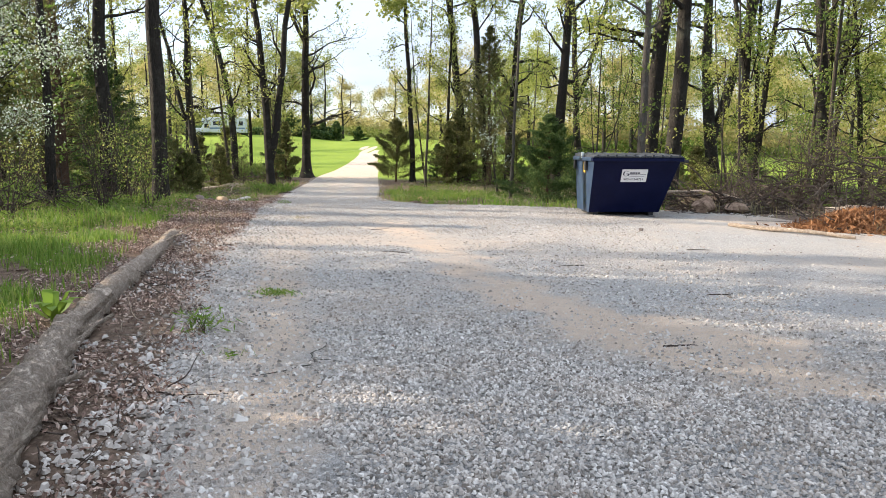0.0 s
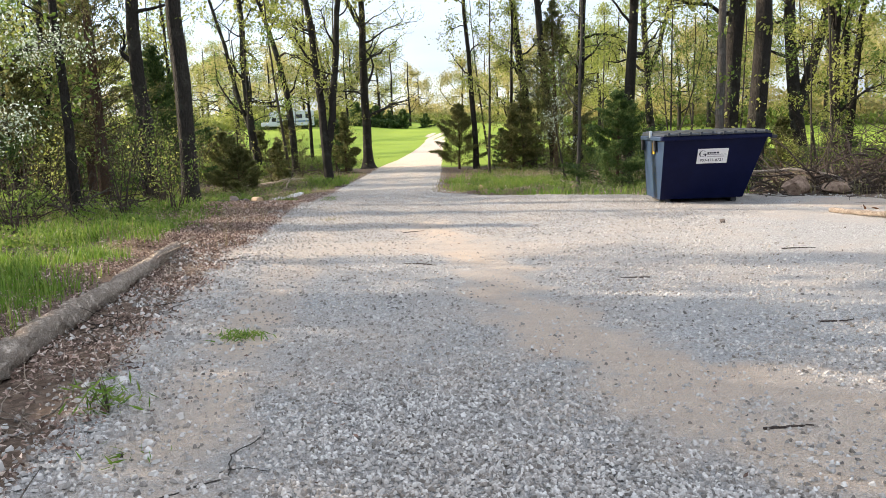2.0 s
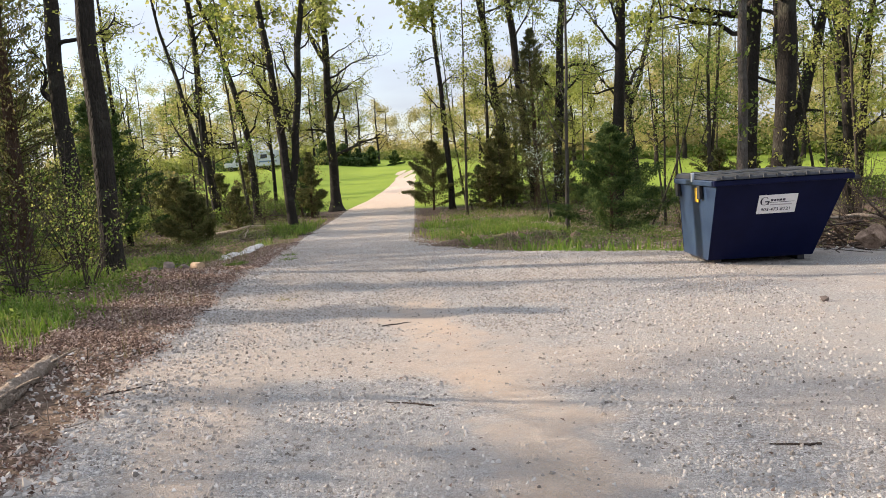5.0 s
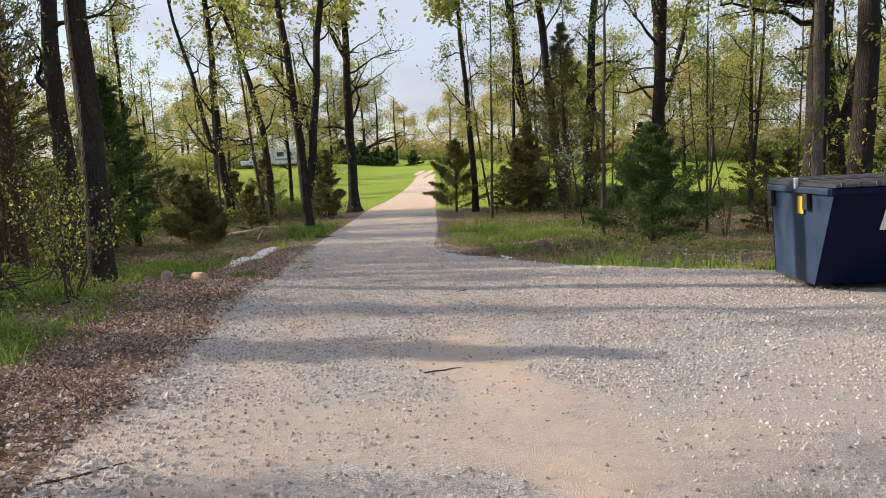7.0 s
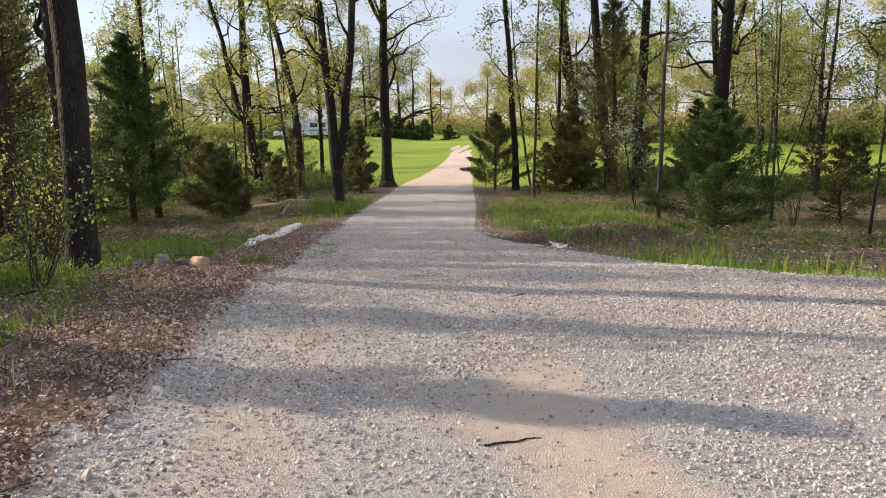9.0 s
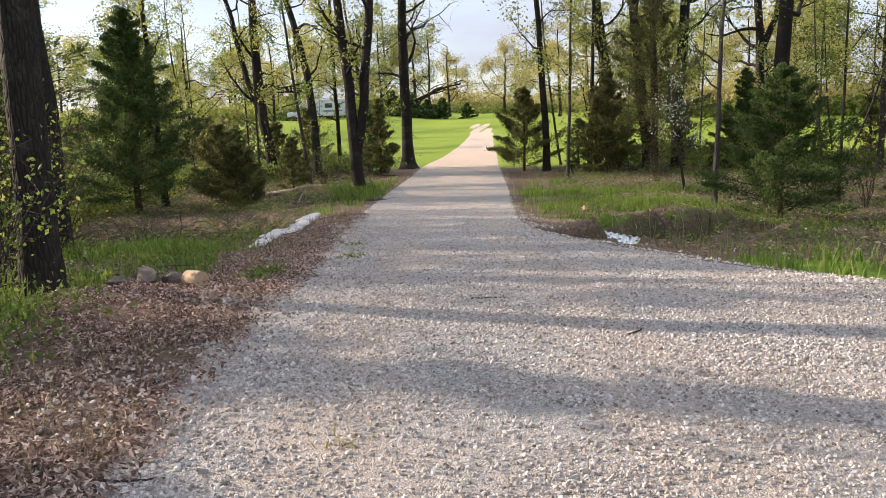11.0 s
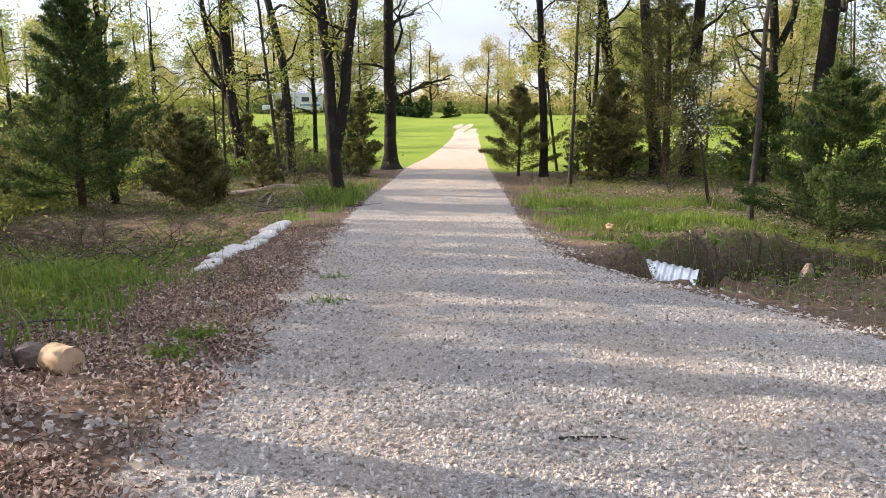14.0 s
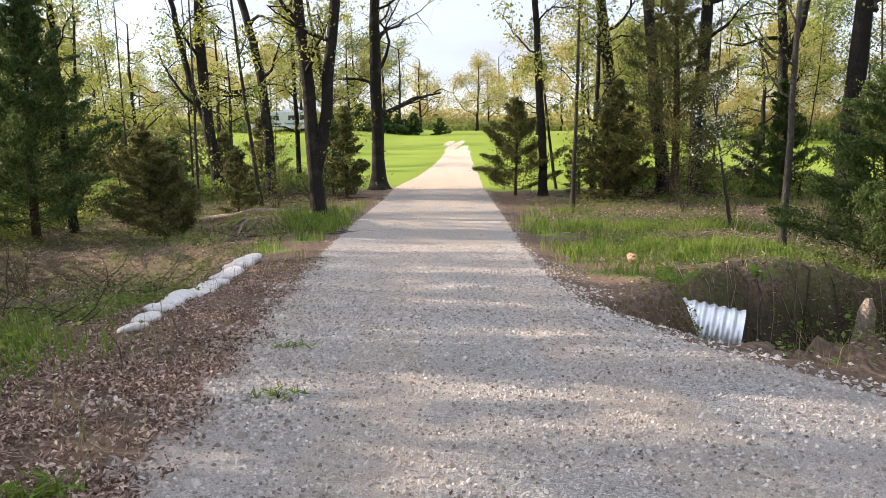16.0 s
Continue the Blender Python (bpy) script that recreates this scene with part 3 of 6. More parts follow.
def tree(name, x, y, height_m, radius, lean=(0, 0), bend=0.0, fork=None, bark=None, leaf=None, seed=0, first=0.35, limbs=12, reach=3.0, leaves=3200,
         leaf_size=0.055, flare=1.4, label="", category="tree", group="", cluster=0.22, z=None, up=0.5, detail=12, twigs=6, sprigs=2, sprouts=0, clump=14, high=0):
    """A leafy tree: trunk (with its limbs) and crown. lean: how far its top stands off; fork: (height share, dx, dy, thinner by)."""
    rng = np.random.default_rng(seed)
    root = thing(name, pose(x, y, (h(x, y) if z is None else z) - 0.06), label, category, group)
    s = np.linspace(0, 1, 14)
    path = np.stack([lean[0] * (s + bend * s * (1 - s) * 2), lean[1] * (s + bend * s * (1 - s)), height_m * s], 1)
    path[1:, :2] += np.cumsum(rng.standard_normal((13, 2)), 0) * radius * 0.22
    rad = radius * (1 - 0.72 * s) * (1 + (flare - 1) * np.exp(-s * height_m / 0.35))
    # closer rings at the foot, where the trunk flares
    foot = np.array([0.02, 0.05, 0.12, 0.25, 0.45, 0.8]) / height_m
    s2 = np.sort(np.concatenate([s, foot]))
    path = np.stack([np.interp(s2, s, path[:, k]) for k in range(3)], 1)
    rad = radius * (1 - 0.72 * s2) * (1 + (flare - 1) * np.exp(-s2 * height_m / 0.3))
    wood, tips = Soup(), []
    wood.add(*tube(path, rad, detail, 0.045, rng))
    main_path, main_rad = path[6:], rad[6:]
    crown_on(main_path, main_rad, wood, tips, rng, first, limbs, reach, up, twigs, 5 if sprigs else 4, sprigs)
    if fork:
        fs, dx, dy, thin = fork
        i = max(1, int(fs * (len(main_path) - 1)))
        m = len(main_path) - i
        if m < 4:
            m = 4
        q = np.linspace(0, 1, m + 3)
        top = height_m * (1 - fs)
        fp = main_path[i] + np.stack([dx * q ** 0.8, dy * q ** 0.8, top * q], 1)
        fp[1:, :2] += np.cumsum(rng.standard_normal((m + 2, 2)), 0) * radius * 0.2
        fr = main_rad[i] * thin * (1 - 0.7 * q)
        wood.add(*tube(fp, fr, max(7, detail - 3), 0.04, rng))
        crown_on(fp, fr, wood, tips, rng, 0.25, max(4, limbs // 2), reach * 0.9, up, twigs, 5, sprigs)
    # short leafy shoots straight out of the trunk
    shoots = []
    for _ in range(sprouts):
        i = int(rng.integers(1, max(2, int(len(main_path) * 0.75))))
        b = main_path[i] + (main_path[i + 1] - main_path[i]) * rng.random()
        a = rng.random() * 6.28
        sp = limb_path(b, (math.cos(a), math.sin(a), 0.5), 0.35 + 0.6 * rng.random(), rng, 4, 0.2, 0.3)
        wood.add(*tube(sp, (0.009, 0.007, 0.005, 0.003), 3))
        shoots.append(np.repeat(sp[1:], 5, 0) + rng.standard_normal((15, 3)) * 0.10)
    part_np("trunk", *wood.get(), bark or BARK, root, smooth=True)
    if leaves and tips:
        pts = np.concatenate(tips)
        heart = pts[rng.integers(0, len(pts), max(1, leaves // clump))]
        c = np.repeat(heart, clump, 0)
        c = c + rng.standard_normal(c.shape) * cluster
        if shoots:
            c = np.concatenate([c] + shoots)
        over = pts[pts[:, 2] > 0.55 * height_m]
        if high and len(over):      # fuller upper crown, mostly above the view, added to shade the drive
            d = over[rng.integers(0, len(over), high)] + rng.standard_normal((high, 3)) * 0.35
            part_np("shade_crown", *leaf_quads(d, 0.17, rng), leaf or LEAF_SPRING, root)
        part_np("crown", *leaf_quads(c, leaf_size, rng), leaf or LEAF_SPRING, root)
    return root


def cedar(name, x, y, height_m, spread, leaf=None, seed=0, n=9000, label="", group="", z=None, bare=0.06, spray=0.10, dense=15):
    """An eastern red cedar: a straight stem and rising boughs set with flat scaly sprays."""
    rng = np.random.default_rng(seed)
    root = thing(name, pose(x, y, (h(x, y) if z is None else z) - 0.05), label, "cedar tree", group)
    s = np.linspace(0, 1, 12)
    path = np.stack([0.04 * np.sin(5 * s + seed), 0.04 * np.cos(4 * s + seed), height_m * s], 1)
    wood, cs = Soup(), []
    wood.add(*tube(path, 0.018 * height_m * (1 - 0.9 * s) + 0.004, 8))
    boughs = int(dense * height_m)
    us = []
    for k in range(boughs):
        t = bare + (0.98 - bare) * (k + rng.random()) / boughs
        az = k * 2.399 + rng.random()
        ln = spread * (1 - t) ** 0.9 * (0.4 + 0.75 * rng.random()) * (0.65 + 0.35 * min(1, t / 0.15)) + 0.1
        lp = limb_path((0, 0, height_m * t), (math.cos(az), math.sin(az), 0.12 + 0.7 * t + 0.15 * rng.standard_normal()), ln, rng, 5, 0.4, 0.12)
        wood.add(*tube(lp, np.linspace(0.012 + 0.004 * (1 - t), 0.004, 5), 4))
        m = int(n / boughs * (0.35 + 1.3 * ln / spread)) + 4
        q = 0.12 + 0.88 * np.sqrt(rng.random(m))
        i = np.minimum((q * 4).astype(int), 3)
        b = lp[i] + (lp[i + 1] - lp[i]) * (q * 4 - i)[:, None]
        wide = (0.04 + 0.15 * ln * (1.1 - q))[:, None]
        cs.append(b + rng.standard_normal((m, 3)) * wide * np.array([1, 1, 0.42]))
        d = (lp[i + 1] - lp[i]) / np.linalg.norm(lp[i + 1] - lp[i], axis=1)[:, None]
        us.append(d + rng.standard_normal((m, 3)) * 0.75 + np.array([0, 0, 0.25]))
    c = np.concatenate(cs)
    part_np("trunk", *wood.get(), BARK_CEDAR, root, smooth=True)
    part_np("foliage", *leaf_quads(c, spray * 0.36, rng, 3.4, along=np.concatenate(us)), leaf or LEAF_CEDAR, root)
    return root


def shrub(name, x, y, height_m, spread, leaf=None, seed=0, stems=9, leaves=900, leaf_size=0.05, bark=None, label="", category="shrub", group=""):
    """Thin stems that rise from one foot and part into twigs, thinly leaved."""
    rng = np.random.default_rng(seed)
    root = thing(name, pose(x, y, h(x, y) - 0.03), label, category, group)
    wood, tips = Soup(), []
    for k in range(stems):
        az = rng.random() * 6.28
        out = spread * rng.random() / height_m
        p = limb_path((0.05 * math.cos(az), 0.05 * math.sin(az), 0), (math.cos(az) * out, math.sin(az) * out, 1), height_m * (0.6 + 0.5 * rng.random()), rng, 7, 0.1, 0.14)
        r = 0.006 + 0.006 * rng.random() * height_m
        wood.add(*tube(p, np.linspace(r, 0.003, 7), 5))
        for _ in range(6):
            i = rng.integers(2, 7)
            q = limb_path(p[i], (p[i] - p[i - 1]) / np.linalg.norm(p[i] - p[i - 1]) + rng.standard_normal(3) * 0.7, height_m * (0.15 + 0.22 * rng.random()), rng, 4, 0.1, 0.25)
            wood.add(*tube(q, np.linspace(0.004, 0.002, 4), 4))
            tips.append(q)
        tips.append(p[3:])
    part_np("stem", *wood.get(), bark or TWIG, root)
    if leaves:
        pts = np.concatenate(tips)
        c = pts[rng.integers(0, len(pts), leaves)] + rng.standard_normal((leaves, 3)) * 0.07
        part_np("foliage", *leaf_quads(c, leaf_size, rng), leaf or LEAF_GREEN, root)
    return root


OAKLABEL = "tall dark-barked tree with sparse spring leaves, on the woods' floor"
# trees along the drive and behind it
tree("oak_tree", -8.95, 56.6, 19, 0.31, (-0.4, 0), 0, (0.5, -2.6, 0.5, 0.62), sprouts=26, high=2500, leaf_size=0.07, seed=11, first=0.16, limbs=21, reach=4.2, flare=2.1, leaves=3800,
     label="dark oak with flared root collar beside the drive")
tree("forked_tree", -8.7, 43.5, 17, 0.22, (-1.3, 0), 0, (0.12, 2.0, 0.6, 0.95), sprouts=26, high=1500, leaf_size=0.07, leaves=2800, seed=12, first=0.22, limbs=16, reach=3.0, flare=1.5, label="slim dark tree of two stems beside the drive")
tree("leaning_tree", -12.6, 52, 16, 0.22, (-4.3, 0), -0.45, None, sprouts=26, high=1500, leaf_size=0.07, leaves=2800, seed=13, first=0.24, limbs=14, reach=3.2, label="slim dark tree that leans over and bends")
tree("tree", -15.3, 53.4, 18, 0.27, (-1.1, 0), 0, (0.2, -3.4, 0, 0.6), sprouts=26, high=1500, leaf_size=0.07, leaves=2800, seed=14, first=0.19, limbs=18, reach=3.4, label=OAKLABEL)
tree("slender_tree", -12.6, 56.7, 14, 0.12, (-0.2, 0), sprouts=26, leaf_size=0.07, seed=15, first=0.19, limbs=12, reach=2.2, leaves=2400, label="slender dark tree with thin spring leaves")
tree("crooked_tree", -9.6, 53.6, 9, 0.14, (-1.7, 0), 0.3, None, sprouts=26, leaf_size=0.07, seed=16, first=0.35, limbs=12, reach=2.6, bark=BARK_THIN, leaves=2200, label="crooked slim grey-brown tree beside the oak")
tree("tree", -1.72, 51.6, 17, 0.17, (-0.3, 0), sprouts=26, high=1500, leaf_size=0.07, leaves=2800, seed=17, first=0.24, limbs=12, reach=2.6, label=OAKLABEL)
tree("slender_tree", -0.85, 47.5, 12, 0.075, (0.3, 0), sprouts=26, leaf_size=0.07, seed=18, first=0.22, limbs=10, reach=1.8, leaves=1600, bark=BARK_THIN, label="slender young tree with thin spring leaves")
tree("slender_tree", 0.28, 52.4, 13, 0.11, (0.4, 0), sprouts=26, leaf_size=0.07, seed=19, first=0.19, limbs=12, reach=2.4, leaves=2000, label="slender young tree with thin spring leaves")
tree("tree", 1.55, 55.2, 20, 0.30, (-1.7, 0), sprouts=26, high=1500, leaf_size=0.07, leaves=2800, seed=20, first=0.24, limbs=14, reach=3.2, label=OAKLABEL)
tree("tree", 2.85, 51.2, 20, 0.27, (-1.4, 0), sprouts=26, high=1500, leaf_size=0.07, leaves=2800, seed=21, first=0.24, limbs=14, reach=3.2, label=OAKLABEL)
tree("tree", 4.25, 52.3, 20, 0.29, (0.9, 0), sprouts=26, high=1500, leaf_size=0.07, leaves=2800, seed=22, first=0.24, limbs=14, reach=3.2, label=OAKLABEL)
tree("tree", 5.5, 40.9, 20, 0.27, (0.7, 0), sprouts=26, high=1500, leaf_size=0.07, leaves=2800, seed=23, first=0.25, limbs=13, reach=3.0, flare=1.6, label=OAKLABEL)
tree("forked_tree", 9.5, 58, 17, 0.27, (-1.2, 0), 0, (0.35, 2.6, 0, 0.85), sprouts=26, high=1500, leaf_size=0.07, leaves=2800, seed=24, first=0.22, limbs=16, reach=3.0, label="dark tree that forks into two upright stems")
tree("tree", 6.75, 28.0, 19, 0.28, (1.0, 0), sprouts=26, high=1500, leaf_size=0.07, leaves=2800, seed=25, first=0.24, limbs=13, reach=3.4, label="thick dark leaning trunk behind the blue dumpster")
tree("grey_tree", 5.95, 25.2, 14, 0.13, (0.1, 0.3), sprouts=26, high=1500, leaf_size=0.07, leaves=2800, seed=26, first=0.35, limbs=12, reach=2.6, bark=BARK_GREY, leaf=LEAF_GREEN, label="pale grey slim trunk behind the blue dumpster")
tree("tree", 6.95, 25.9, 19, 0.26, (0.5, 0), sprouts=26, high=1500, leaf_size=0.07, leaves=2800, seed=27, first=0.24, limbs=13, reach=3.4, label="thick dark trunk behind the blue dumpster")
tree("forked_tree", 16.0, 49, 18, 0.40, (-1.6, 0), 0.2, (0.22, 3.6, 0.5, 0.9), sprouts=26, high=1500, leaf_size=0.07, leaves=2800, seed=28, first=0.19, limbs=16, reach=3.4, leaf=LEAF_GREEN, label="dark forked tree beyond the brush pile")
tree("tree", 18.0, 40, 17, 0.24, (0.6, 0), sprouts=26, high=1500, leaf_size=0.07, leaves=2800, seed=30, first=0.22, limbs=13, reach=3.0, label=OAKLABEL)
tree("leaning_tree", 18.6, 37, 15, 0.22, (3.6, 0), sprouts=26, high=1500, leaf_size=0.07, leaves=2800, seed=31, first=0.19, limbs=13, reach=3.0, label="dark leaning tree at the edge of the brush")
tree("sapling", 7.3, 40, 9, 0.055, (0.2, 0), seed=29, first=0.3, limbs=10, reach=1.6, leaves=900, bark=BARK_THIN, label="thin dark sapling on the creek bank", category="sapling")
tree("sapling", 10.7, 46, 12, 0.12, (0.3, 0), 0, (0.1, 0.9, 0.2, 0.8), seed=39, first=0.2, limbs=17, reach=2.4, leaves=4200, leaf=LEAF_GREEN, bark=BARK_THIN, label="slim double-stemmed young tree with green leaves", category="sapling")
tree("sapling", 6.3, 38.5, 6.5, 0.04, (2.2, 0), 0.3, None, seed=40, first=0.19, limbs=8, reach=1.2, leaves=350, bark=BARK_THIN, label="thin arching sapling beside the cedar", category="sapling")
tree("sapling", 11.6, 57, 9, 0.09, (0.5, 0), seed=50, first=0.3, limbs=10, reach=2.0, leaves=1500, leaf=LEAF_GREEN, bark=BARK_THIN, label="slim young tree at the pasture's edge", category="sapling")
tree("tree", -6.7, 20.15, 18, 0.19, (-0.3, 0.2), sprouts=6, leaf_size=0.045, leaves=2800, seed=32, first=0.24, limbs=13, reach=3.0, flare=1.3, label="straight rough-barked trunk over brush and grass")
tree("tree", -10.35, 26.4, 18, 0.24, (-0.4, 0), sprouts=6, leaf_size=0.045, leaves=2800, seed=33, first=0.24, limbs=13, reach=3.0, flare=1.3, label="straight rough-barked trunk among brush")
tree("slender_tree", -8.75, 19.1, 12, 0.11, (-0.5, 0), sprouts=26, leaf_size=0.07, seed=34, first=0.24, limbs=10, reach=1.8, leaves=1500, leaf=LEAF_GREEN, label="slender dark trunk among brush")
tree("sapling", 3.13, 37.8, 11, 0.085, (0.35, 0), seed=35, first=0.3, limbs=12, reach=1.8, leaves=1500, leaf=LEAF_GREEN, bark=BARK_GREY, label="pale slim sapling on the creek bank", category="sapling")
tree("slender_tree", -15.9, 42.5, 13, 0.13, (-0.4, 0), sprouts=26, leaf_size=0.07, seed=36, first=0.35, limbs=13, reach=2.6, leaves=2000, label="slender dark trunk behind the cedar")
tree("dogwood", 2.8, 41.0, 3.6, 0.05, (-0.5, 0), seed=37, first=0.35, limbs=13, reach=1.3, leaves=700, leaf=BLOSSOM, leaf_size=0.04, bark=BARK_THIN, cluster=0.14, up=0.2,
     label="small dogwood with pale whitish blossoms", category="dogwood tree")
tree("dogwood", -7.4, 12.7, 4.2, 0.06, (0.9, 0.2), seed=38, first=0.35, limbs=16, reach=2.2, leaves=15000, leaf=BLOSSOM, leaf_size=0.024, bark=BARK_THIN, cluster=0.13, up=0.12,
     label="dogwood with white blossoms that leans out over the grass", category="dogwood tree")

# cedars
cedar("cedar_tree", -16.4, 41.4, 7.4, 3.3, seed=41, spray=0.085, dense=22, n=80000, label="dark green conical cedar in the woods", group="cedars")
cedar("cedar_tree", 4.6, 36.2, 4.3, 2.8, seed=42, spray=0.07, dense=22, n=56000, label="bushy green cedar on the creek bank", group="cedars")
cedar("cedar_tree", -2.75, 52.6, 3.9, 2.6, LEAF_BROWNCEDAR, seed=43, spray=0.075, n=33800, label="young brownish-green cedar beside the drive", group="cedars")
cedar("cedar_tree", 2.75, 48.6, 9.0, 3.6, LEAF_BROWNCEDAR, seed=44, spray=0.075, n=52000, label="tall brownish-green cedar among trunks", group="cedars")
cedar("cedar_tree", 1.0, 50.5, 4.4, 2.2, LEAF_BROWNCEDAR, seed=45, spray=0.075, n=28600, label="young brownish-green cedar among trunks", group="cedars")
cedar("cedar_tree", -12.3, 40.5, 2.4, 2.0, LEAF_BROWNCEDAR, seed=46, spray=0.075, n=28600, label="young cedar in the woods beyond the ditch", group="cedars")
cedar("cedar_tree", -14.0, 43.4, 3.0, 2.1, LEAF_BROWNCEDAR, seed=47, spray=0.075, n=26000, label="young cedar in the woods beyond the ditch", group="cedars")
cedar("cedar_tree", -9.3, 51.0, 3.6, 1.1, LEAF_BROWNCEDAR, seed=48, n=8000, label="young cedar at the foot of the oak", group="cedars")

cedar("cedar_tree", 0.4, 49.0, 3.4, 1.3, LEAF_BROWNCEDAR, seed=54, n=10000, label="young brownish-green cedar among trunks", group="cedars")
cedar("cedar_tree", 6.4, 48.5, 4.2, 1.6, seed=55, n=12000, label="young green cedar among trunks", group="cedars")
cedar("cedar_tree", 17.5, 26.5, 9.0, 2.6, LEAF_BROWNCEDAR, seed=56, n=24000, label="tall cedar at the woods' edge", group="cedars")

for k, (cx, cy, ch, cs) in enumerate(((-11.5, 19.6, 4.4, 1.7), (-12.6, 23.6, 4.8, 2.0), (-10.6, 17.2, 4.2, 1.5), (-13.7, 29.5, 9, 2.0), (-15.5, 31.8, 9, 2.2), (-16.9, 33.8, 10, 2.4), (-19, 36.5, 10, 2.4), (-12.1, 27.0, 12, 2.8), (-14.6, 25.6, 8, 2.2), (-17.4, 28.4, 9, 2.4), (-20.5, 31.5, 10, 2.6))):
    cedar("cedar_tree", cx, cy, ch, cs, (LEAF_CEDAR, LEAF_BROWNCEDAR)[k % 2], seed=57 + k, n=15000, bare=0.12 if k > 3 else 0.2, label="dark cedar with a bare lower stem", group="cedars")

# woods on both sides
wood_rng = np.random.default_rng(5)
PROTO = []
for k in range(6):
    leafy = (LEAF_SPRING, LEAF_GREEN, LEAF_SPRING, LEAF_GOLD, LEAF_GREEN, LEAF_SPRING)[k]
    PROTO.append(dict(height_m=12 + 1.3 * k, radius=0.10 + 0.028 * k, first=0.2, limbs=15, reach=2.9, leaves=3000, leaf_size=0.075, cluster=0.17, sprouts=16, leaf=leafy, seed=60 + k, sprigs=1,
                      lean=((-0.8, 0.6, 1.4, -1.6, 0.2, 0.9)[k], 0.3), fork=(None, (0.3, 1.2, 0.5, 0.8), None, None, (0.4, -1.4, 0.3, 0.8), None)[k]))
WOODS = [(-12.6, 23.4), (-14.8, 28.5), (-18, 31), (-20, 38), (-22, 33), (-24, 42), (-24, 58), (-26, 48), (-29, 44), (-27, 37),
         (12.5, 35), (15, 33), (16.5, 30), (18, 34), (14, 38), (17, 27), (20, 30), (16, 24), (20, 25), (22, 36), (13, 21), (15, 18), (18.3, 49.5), (20, 44), (24, 40), (18.5, 40), (19.2, 38),
         # out of view on the left, added to shade the near gravel
         (-10.5, 6.5), (-12.5, 9.5), (-14.5, 5.5), (-16.5, 9), (-13.5, 3), (-11.5, 0), (-17, 2)]
made = {}
for i, (tx, ty) in enumerate(WOODS):
    k = i % 6
    if k not in made:
        made[k] = tree("woodland_tree", tx, ty, label="slim woodland tree with thin yellow-green spring leaves", group="woodland trees", **PROTO[k])
    else:
        sc = 0.75 + 0.45 * wood_rng.random()
        copy_thing(made[k], pose(tx, ty, h(tx, ty) - 0.06, 0, 0, 360 * wood_rng.random()) @ Matrix.Diagonal((sc, sc, 0.9 + 0.25 * wood_rng.random(), 1)))

# dense trees outside the view, added only to shade the near gravel
leafy = tree("leafy_tree", -13.5, 6.2, 13, 0.22, seed=71, first=0.12, limbs=22, reach=3.6, leaves=6000, leaf_size=0.18, cluster=0.35, leaf=LEAF_GREEN, label="unseen tree with dense green crown, added to shade the drive's head", group="leafy trees")
for tx, ty in ((-14.5, 9.0), (-13.2, 3.4), (-15.2, 11.8), (-17.0, 6.0), (-16.4, 3.0)):
    copy_thing(leafy, pose(tx, ty, h(tx, ty) - 0.06, 0, 0, 360 * wood_rng.random()) @ Matrix.Diagonal((1, 1, 0.9 + 0.2 * wood_rng.random(), 1)))

thin_rng = np.random.default_rng(21)
THIN = [(7.4, 50), (11, 52), (13.5, 55), (15, 44), (17, 54), (8.3, 44.6), (6.2, 58), (-1.0, 55.5), (0.6, 57), (2.4, 58), (3.6, 56), (-11.2, 55), (-13.8, 56.5), (-17.2, 55.5), (-19, 53), (-21, 57),
        (-16.6, 47.5), (-18.4, 44.5), (-13.6, 46.5), (-12.0, 48.6), (-10.6, 57.5), (9.2, 36.5), (11, 33), (13.4, 31), (15.5, 36), (17.5, 31.5), (10.6, 29.8), (12.6, 27.8), (14.6, 26.2)]
thin_made = {}
for i, (tx, ty) in enumerate(THIN):
    k = i % 4
    if k not in thin_made:
        thin_made[k] = tree("thin_sapling", tx, ty, 6.5 + 1.4 * k, 0.035 + 0.012 * k, ((0.8, -0.6, 0.3, -0.9)[k], 0.2), 0.3, None, bark=BARK_THIN, leaf=(LEAF_SPRING, LEAF_GREEN, LEAF_SPRING, LEAF_GREEN)[k], seed=140 + k, first=0.22, limbs=12, reach=1.7,
                            leaves=1500, leaf_size=0.06, cluster=0.16, flare=1.2, detail=7, sprigs=1, label="thin bare-stemmed sapling with small fresh leaves", category="sapling", group="saplings")
    else:
        sc = 0.75 + 0.5 * thin_rng.random()
        copy_thing(thin_made[k], pose(tx, ty, h(tx, ty) - 0.05, 0, 0, 360 * thin_rng.random()) @ Matrix.Diagonal((sc, sc, sc, 1)))
LOW = [(-11.8, 45.4), (-15.4, 48.8), (-17.8, 51.6), (-19.5, 48), (-10.2, 52.6), (-13.6, 54.2), (-16.2, 57), (1.9, 54), (4.8, 54), (6.4, 52), (8.6, 55.5), (11.6, 49.5), (14.2, 51.5), (-0.2, 53), (9.4, 39.5), (13.2, 43.5), (17, 46.5)]
low_made = {}
for i, (tx, ty) in enumerate(LOW):
    k = i % 3
    if k not in low_made:
        low_made[k] = cedar("young_cedar", tx, ty, 2.2 + 0.5 * k, 1.1 + 0.15 * k, (LEAF_BROWNCEDAR, LEAF_CEDAR, LEAF_BROWNCEDAR)[k], seed=160 + k, n=5000, label="bushy young cedar on the woods' floor", group="young cedars")
    else:
        sc = 0.7 + 0.6 * thin_rng.random()
        copy_thing(low_made[k], pose(tx, ty, h(tx, ty) - 0.04, 0, 0, 360 * thin_rng.random()) @ Matrix.Diagonal((sc * 1.15, sc * 1.15, sc, 1)))

